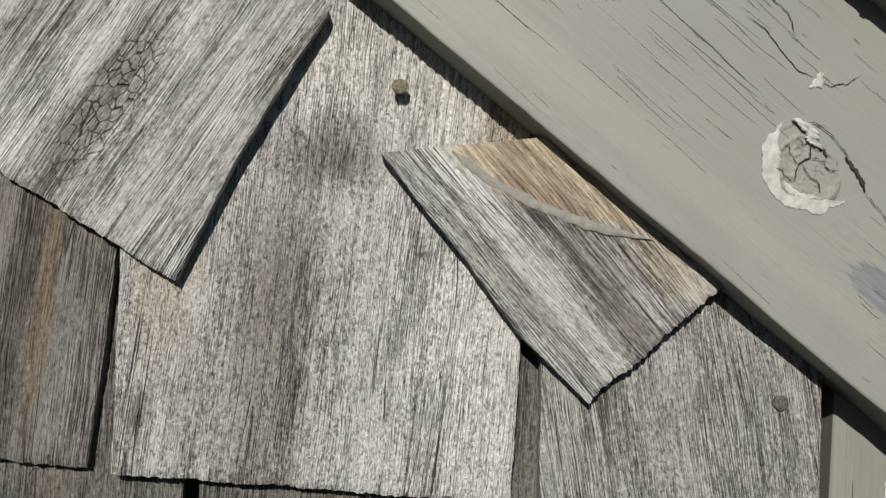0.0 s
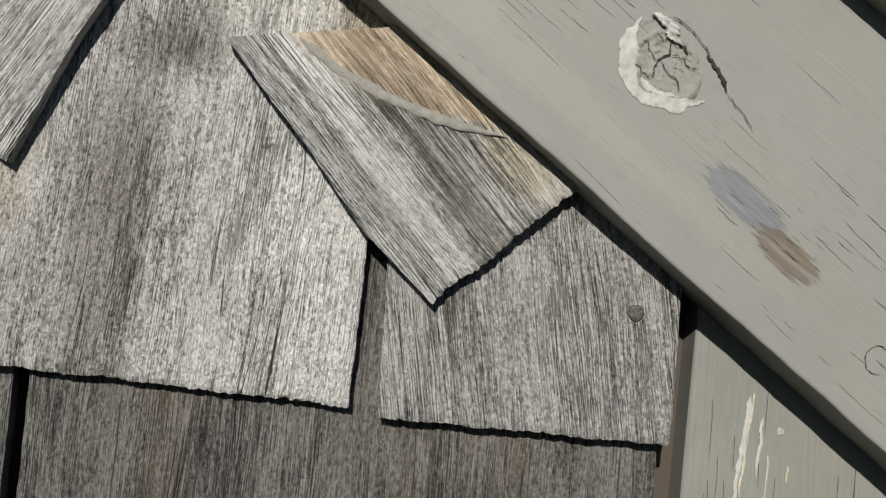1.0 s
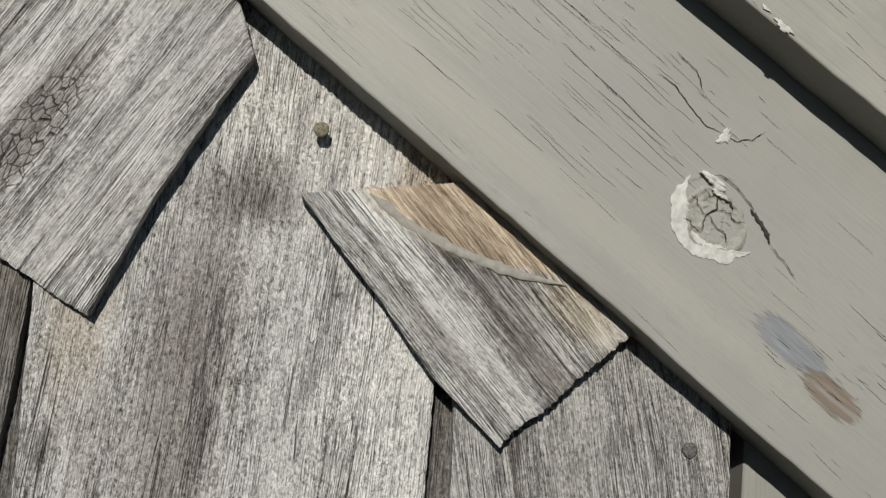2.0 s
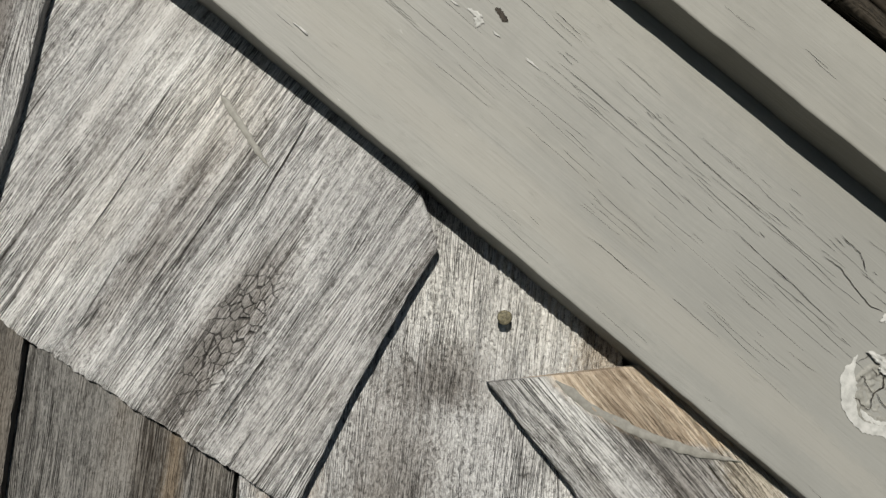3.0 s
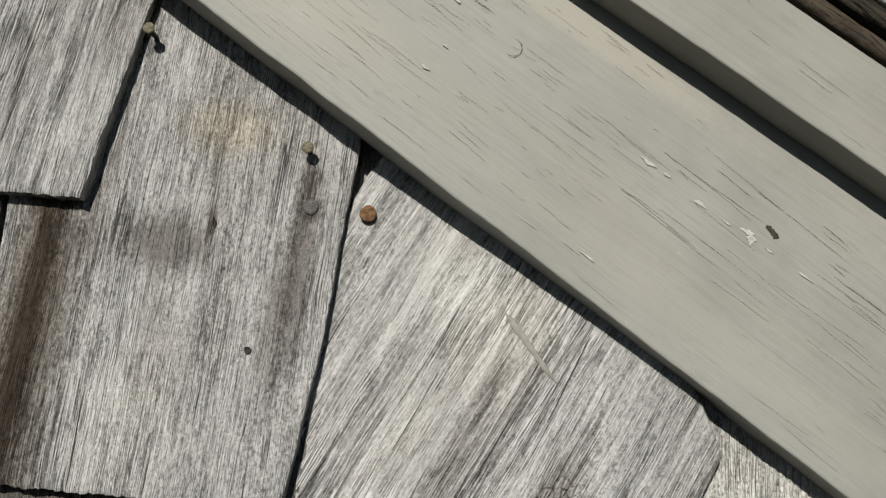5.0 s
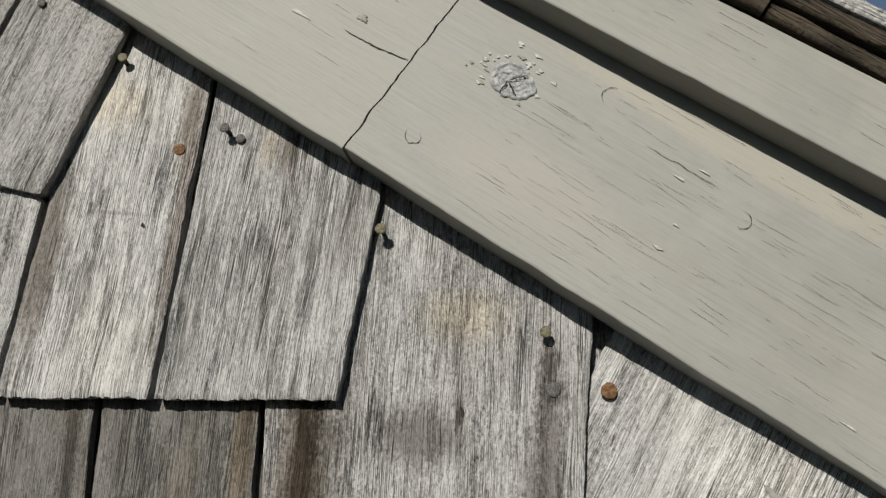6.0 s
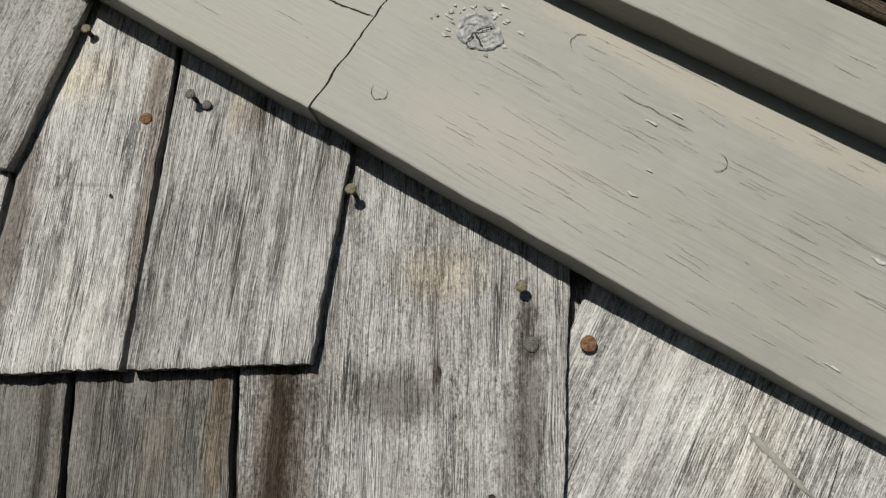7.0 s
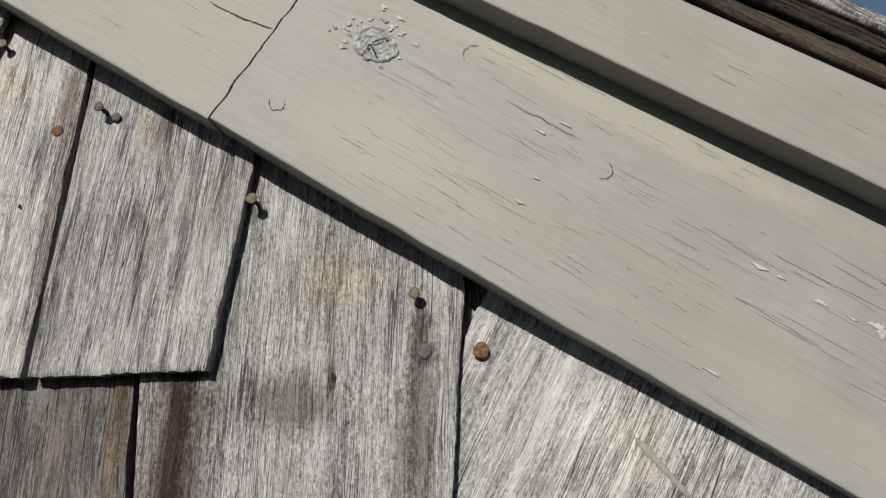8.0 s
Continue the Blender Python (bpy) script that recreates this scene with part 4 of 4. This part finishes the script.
# second knot near the joint
ks2, kn2 = sn(-0.2190, 2.2790)
part("knot", dish(ks2 + 0.001, kn2, 0.0112, 0.0092, Y - 0.0003, 0.0003, 0.0004, 57), m_knot_grey, lower, "silver grey checked knot")
for k, a in enumerate((35, 250, 300)):
    p0, p1 = [(ks2 - 0.001 + 0.011 * r * math.cos(radians(a + 20 * r)), kn2 - 0.001 + 0.009 * r * math.sin(radians(a + 20 * r))) for r in (0.05, 0.95)]
    slit([p0, p1], 0.0007, Y - 0.0012, "crack", m_crack, lower, 40 + k)
R2 = random.Random(5)
for k in range(30):
    a = radians(R2.uniform(75, 225) if k < 25 else R2.uniform(-60, 60))
    r = R2.uniform(0.95, 1.25) + abs(R2.gauss(0, 0.3))
    part("paint_flake", disc(ks2 + 0.0125 * r * math.cos(a), kn2 + 0.0098 * r * math.sin(a), R2.uniform(0.0004, 0.0022), R2.uniform(0.0003, 0.0009), Y, 0.00012, k, 0.45, 0.01, seg=14), m_white if k % 4 else m_smear, lower)


def chip(x, z, rs, rn, seed, parent, material=None, y=Y, angle=0):
    s, n = sn(x, z)
    return part("paint_flake", disc(s, n, rs * 0.9, rn * 0.85, y, 0.00015, seed, 0.42, 0.01, seg=26), material or m_white, parent)


for k, (x, z, rs, rn) in enumerate(((-0.061, 2.150, 0.0038, 0.0010), (-0.0530, 2.1445, 0.002, 0.0006), (-0.039, 2.132, 0.0030, 0.0009), (-0.0185, 2.1195, 0.0040, 0.0014), (-0.0175, 2.1165, 0.0022, 0.0022),
                                    (-0.1590, 2.1915, 0.0026, 0.0007), (0.157, 2.0055, 0.0022, 0.0040), (-0.150, 2.2015, 0.0016, 0.0005), (-0.088, 2.108, 0.004, 0.0005), (-0.028, 2.124, 0.003, 0.0004), (-0.010, 2.112, 0.002, 0.0005), (0.005, 2.101, 0.004, 0.0005), (-0.134, 2.2255, 0.003, 0.0004), (-0.1455, 2.2235, 0.003, 0.0006))):
    chip(x, z, rs, rn, k * 1.3, lower)
chip(-0.322, 2.325, 0.006, 0.001, 2.0, upper, y=Y - 0.0003)
chip(-0.290, 2.319, 0.003, 0.0022, 3.0, upper, m_smear, Y - 0.0003)
s0, n0 = sn(-0.008, 2.120)
slit([(s0 - 0.004, n0 + 0.001), (s0, n0), (s0 + 0.0035, n0 - 0.0004)], 0.0022, Y, "nail_hole", m_crack, lower, 52, "gouge in the paint")


def plug(x, z, r, arc, seed):
    """A filled nail head: a fine circular crack in the paint."""
    s, n = sn(x, z)
    pts = [(s + r * math.cos(radians(a)), n + r * math.sin(radians(a))) for a in np.linspace(arc[0], arc[1], 14)]
    slit(pts, 0.00026, Y, "crack", m_crack, lower, seed)


plug(-0.1200, 2.2015, 0.0042, (-100, 110), 61)
plug(-0.2680, 2.2550, 0.0040, (-200, 60), 62)
plug(0.237, 1.873, 0.0050, (20, 330), 63)
plug(-0.172, 2.2660, 0.0050, (90, 250), 64)

for k, pts in enumerate((((0.129, 2.029), (0.137, 2.024), (0.141, 2.018), (0.150, 2.009), (0.156, 2.0065)), ((0.156, 2.0065), (0.162, 2.0040), (0.168, 2.0050), (0.174, 2.0090)), ((0.137, 2.038), (0.145, 2.031), (0.148, 2.023)))):
    slit([sn(*q) for q in pts], 0.0003, Y, "crack", m_crack, lower, 90 + k)
chip(0.170, 2.0435, 0.0045, 0.0016, 6.0, cap, y=-0.0431)
chip(0.163, 2.0500, 0.0022, 0.0007, 7.0, cap, y=-0.0431)

# fine grain cracks in the paint, gathered in bands where the wood opened
R3 = random.Random(12)


def crackled(parent, bands, seed, y=Y + 0.00018):
    """Hairline cracks along the grain. bands: rows of s range, n centre, n half width, number, longest, widest."""
    bm = bmesh.new()
    for k, (sa, sb, nc, nw, count, longest, widest) in enumerate(bands):
        for i in range(count):
            s, n = R3.uniform(sa, sb), nc + nw * R3.uniform(-1, 1)
            if (s - ks) ** 2 + (n - kn) ** 2 < 0.019 ** 2:
                continue
            ln = longest * R3.uniform(0.15, 1.0) ** 1.5
            slope = R3.uniform(-0.07, 0.03)
            slit([(s + ln * f, n + ln * f * slope + R3.uniform(-0.00025, 0.00025)) for f in (0, 0.3, 0.6, 1)], widest * R3.uniform(0.4, 1.0), y, "", None, None, seed + 10 * k + i, wander=0.35, into=bm)
    bmesh.ops.recalc_face_normals(bm, faces=bm.faces[:])
    return tagged(part("paint_cracks", bm, m_crack, parent, "fine dark cracks along the grain of the paint"), kind="stuff")


crackled(lower, ((-0.13, 0.10, 0.060, 0.026, 44, 0.055, 0.00013), (-0.10, 0.08, 0.080, 0.012, 9, 0.07, 0.00018), (0.0, 0.13, 0.058, 0.034, 54, 0.036, 0.00014),
                 (0.05, 0.16, 0.088, 0.016, 12, 0.030, 0.00016), (0.18, 0.34, 0.060, 0.038, 44, 0.026, 0.00017), (-0.33, -0.14, 0.042, 0.030, 90, 0.030, 0.00009),
                 (-0.30, -0.12, 0.080, 0.022, 36, 0.026, 0.0001), (-0.32, 0.30, 0.012, 0.008, 24, 0.03, 0.00009), (0.205, 0.245, 0.036, 0.010, 18, 0.010, 0.00018)), 400)
crackled(upper, ((-0.60, -0.40, 0.06, 0.05, 34, 0.026, 0.0001),), 700, Y - 0.0002)
crackled(cap, ((-0.4, 0.3, 0.13, 0.014, 60, 0.026, 0.0001),), 800, -0.0425 - 0.00025)
# ---------------------------------------------------------------- corner board below the rake
nb = 40
xs = np.concatenate([[0, 0.006, 0.016], np.linspace(0.05, 0.95, 20), [0.984, 0.994, 1]])
zs = np.linspace(0, 1, nb + 1)
top = 1.955
X, Z = np.meshgrid(xs, zs)
X0 = 0.1655 + 0.0165 * Z + wave(Z * 30, Z * 0 + 2.5, 141) * 0.0004
XX = X0 + X * 0.115
ZZ = 1.45 + Z * (top - 1.45)
YY = 0.0030 + 0.0012 * np.clip(1 - np.minimum(X, 1 - X) / 0.012, 0, 1) ** 2 + wave(XX * 30, ZZ * 9, 142) * 0.0003
fr = np.stack([XX, YY, ZZ], -1).reshape(-1, 3)
bk = fr.copy()
bk[:, 1] = 0.0175
w = len(xs)
i0 = np.arange(len(fr)).reshape(nb + 1, w)
fq = np.stack([i0[:-1, :-1], i0[:-1, 1:], i0[1:, 1:], i0[1:, :-1]], -1).reshape(-1, 4)
ring = np.concatenate([i0[0, :], i0[1:, -1], i0[-1, -2::-1], i0[-2:0:-1, 0]])
k = np.arange(len(ring))
k2 = (k + 1) % len(ring)
sq = np.stack([k, k + len(ring), k2 + len(ring), k2], 1) + len(fr)
vv = np.concatenate([fr, fr[ring], bk[ring]])
corner = sheet("trim", vv, np.concatenate([fq, sq]), np.stack([vv[:, 2] - 2, vv[:, 0]], 1), m_corner, None, "vertical corner board in flaking grey paint")
tagged(corner, category="trim", kind="structure")

# strips where its paint has flaked down to the white and cream undercoats
R6 = random.Random(21)
FLAKES = ((0.2020, 1.8545, 0.1985, 1.8190, 0.0032, 0), (0.2035, 1.8560, 0.2020, 1.8360, 0.0016, 1), (0.2075, 1.8470, 0.2060, 1.8230, 0.0020, 0), (0.2010, 1.8400, 0.2000, 1.8150, 0.0016, 1),
          (0.2148, 1.8430, 0.2140, 1.8405, 0.0032, 0), (0.2178, 1.8290, 0.2178, 1.8220, 0.0012, 1), (0.1990, 1.8250, 0.1965, 1.8050, 0.0022, 0), (0.2100, 1.8330, 0.2090, 1.8080, 0.0012, 0))
for k, (xa, za, xb, zb, wide, kind_of) in enumerate(FLAKES):
    way = [(xa + (xb - xa) * f + R6.uniform(-0.0006, 0.0006) * (0 < f < 1), za + (zb - za) * f) for f in (0, 0.2, 0.4, 0.6, 0.8, 1)]
    part("paint_flake", ribbon(way, wide * 0.62, lambda x, z: 0.0030, 0.00015, 500 + 3 * k, n=90), m_cream if kind_of else m_white, corner, "bared undercoat")
for k in range(14):
    x, z = R6.uniform(0.183, 0.245), R6.uniform(1.80, 1.865)
    part("crack", ribbon([(x, z), (x + R6.uniform(-0.0006, 0.0006), z - 0.008), (x + R6.uniform(-0.001, 0.001), z - R6.uniform(0.012, 0.026))], 0.00016, lambda x, z: 0.0030, 0.00005, 540 + k), m_crack, corner)

# ---------------------------------------------------------------- roof edge
roof = tagged(new("roof"), "weathered wooden roof shingles overhanging the rake", "roof", kind="structure")


R5 = random.Random(8)


def roof_piece(s0, s1, n0, n1, th, out, material, seed, label=""):
    """A roof shingle seen at its edge: from s0, n0 to s1, n1 under the sun side, th thick, reaching out to y = -out."""
    ns, ny = max(10, int((s1 - s0) / 0.003)), 8
    f = np.linspace(0, 1, ns + 1)
    prof = [(0.30, 0.0), (-out * 0.4, 0.0), (-out + 0.0015, 0.0), (-out, 0.0012), (-out - 0.0006, th * 0.35), (-out + 0.0003, th * 0.5), (-out - 0.0004, th * 0.7), (-out, th - 0.0012), (-out + 0.002, th), (-out * 0.3, th), (0.30, th)]
    P, U = [], []
    for i in range(ns + 1):
        s = s0 + (s1 - s0) * f[i]
        n = n0 + (n1 - n0) * f[i] + 0.0005 * float(wave(np.array(s * 40), np.array(seed + 0.5), seed))
        for k, (y, h) in enumerate(prof):
            jy = (0.0007 * float(wave(np.array(s * 70), np.array(k * 1.7), seed + 1)) + 0.0002 * float(wave(np.array(s * 300), np.array(k * 2.7), seed + 2))) if 1 < k < 9 else 0
            jn = 0.0003 * float(wave(np.array(s * 120), np.array(k * 3.1), seed + 3))
            P.append(tuple(rake(s, n + h + jn, y + jy)))
            U.append((n + h + y * 0.7, s))
    w = len(prof)
    ix = np.arange(len(P)).reshape(ns + 1, w)
    F = np.stack([ix[:-1, :-1], ix[:-1, 1:], ix[1:, 1:], ix[1:, :-1]], -1).reshape(-1, 4).tolist()
    F += [ix[0].tolist(), ix[-1][::-1].tolist()]
    me = bpy.data.meshes.new("roof_shingle")
    me.from_pydata(P, [], F)
    layer = me.uv_layers.new(name="grain")
    for loop in me.loops:
        layer.data[loop.index].uv = U[loop.vertex_index]
    for pl in me.polygons:
        pl.use_smooth = len(pl.vertices) == 4
    me.materials.append(material)
    ob = new("roof_shingle", me)
    ob.parent = roof
    return tagged(ob, label)


nt = lambda q: 0.1495 + 0.026 * (q + 0.19)
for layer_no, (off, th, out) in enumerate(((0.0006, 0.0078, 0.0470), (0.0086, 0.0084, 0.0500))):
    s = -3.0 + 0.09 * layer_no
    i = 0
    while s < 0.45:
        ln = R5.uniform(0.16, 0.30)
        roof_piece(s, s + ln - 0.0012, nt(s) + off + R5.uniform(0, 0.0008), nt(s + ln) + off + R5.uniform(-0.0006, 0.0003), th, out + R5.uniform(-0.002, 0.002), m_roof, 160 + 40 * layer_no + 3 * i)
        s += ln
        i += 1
for i in range(18):
    s = -2.93 + 0.19 * i
    roof_piece(s, s + 0.1885, nt(s) + 0.0174, nt(s + 0.1885) + 0.0168, 0.0074, 0.0530 + 0.002 * (i % 2), m_roof_top, 310 + 5 * i, "bleached grey roof shingle edge")
R4 = random.Random(3)
for k in range(9):
    s = R4.uniform(-0.25, 0.02)
    q = rake(s, nt(s) + 0.0246, R4.uniform(-0.053, -0.040))
    bm = bmesh.new()
    bmesh.ops.create_icosphere(bm, subdivisions=2, radius=1)
    for v in bm.verts:
        v.co = v.co * (1 + 0.35 * noise.noise(v.co * 2.3 + Vector((k * 5, 0, 0))))
    r = R4.uniform(0.0018, 0.0042)
    bmesh.ops.transform(bm, matrix=Matrix.LocRotScale(q, Euler((0, RAKE, 0)), (r * 1.8, r, r * 0.8)), verts=bm.verts[:])
    tagged(part("moss", bm, m_moss), "dry tuft of moss on the roof edge", "moss", "moss tufts")
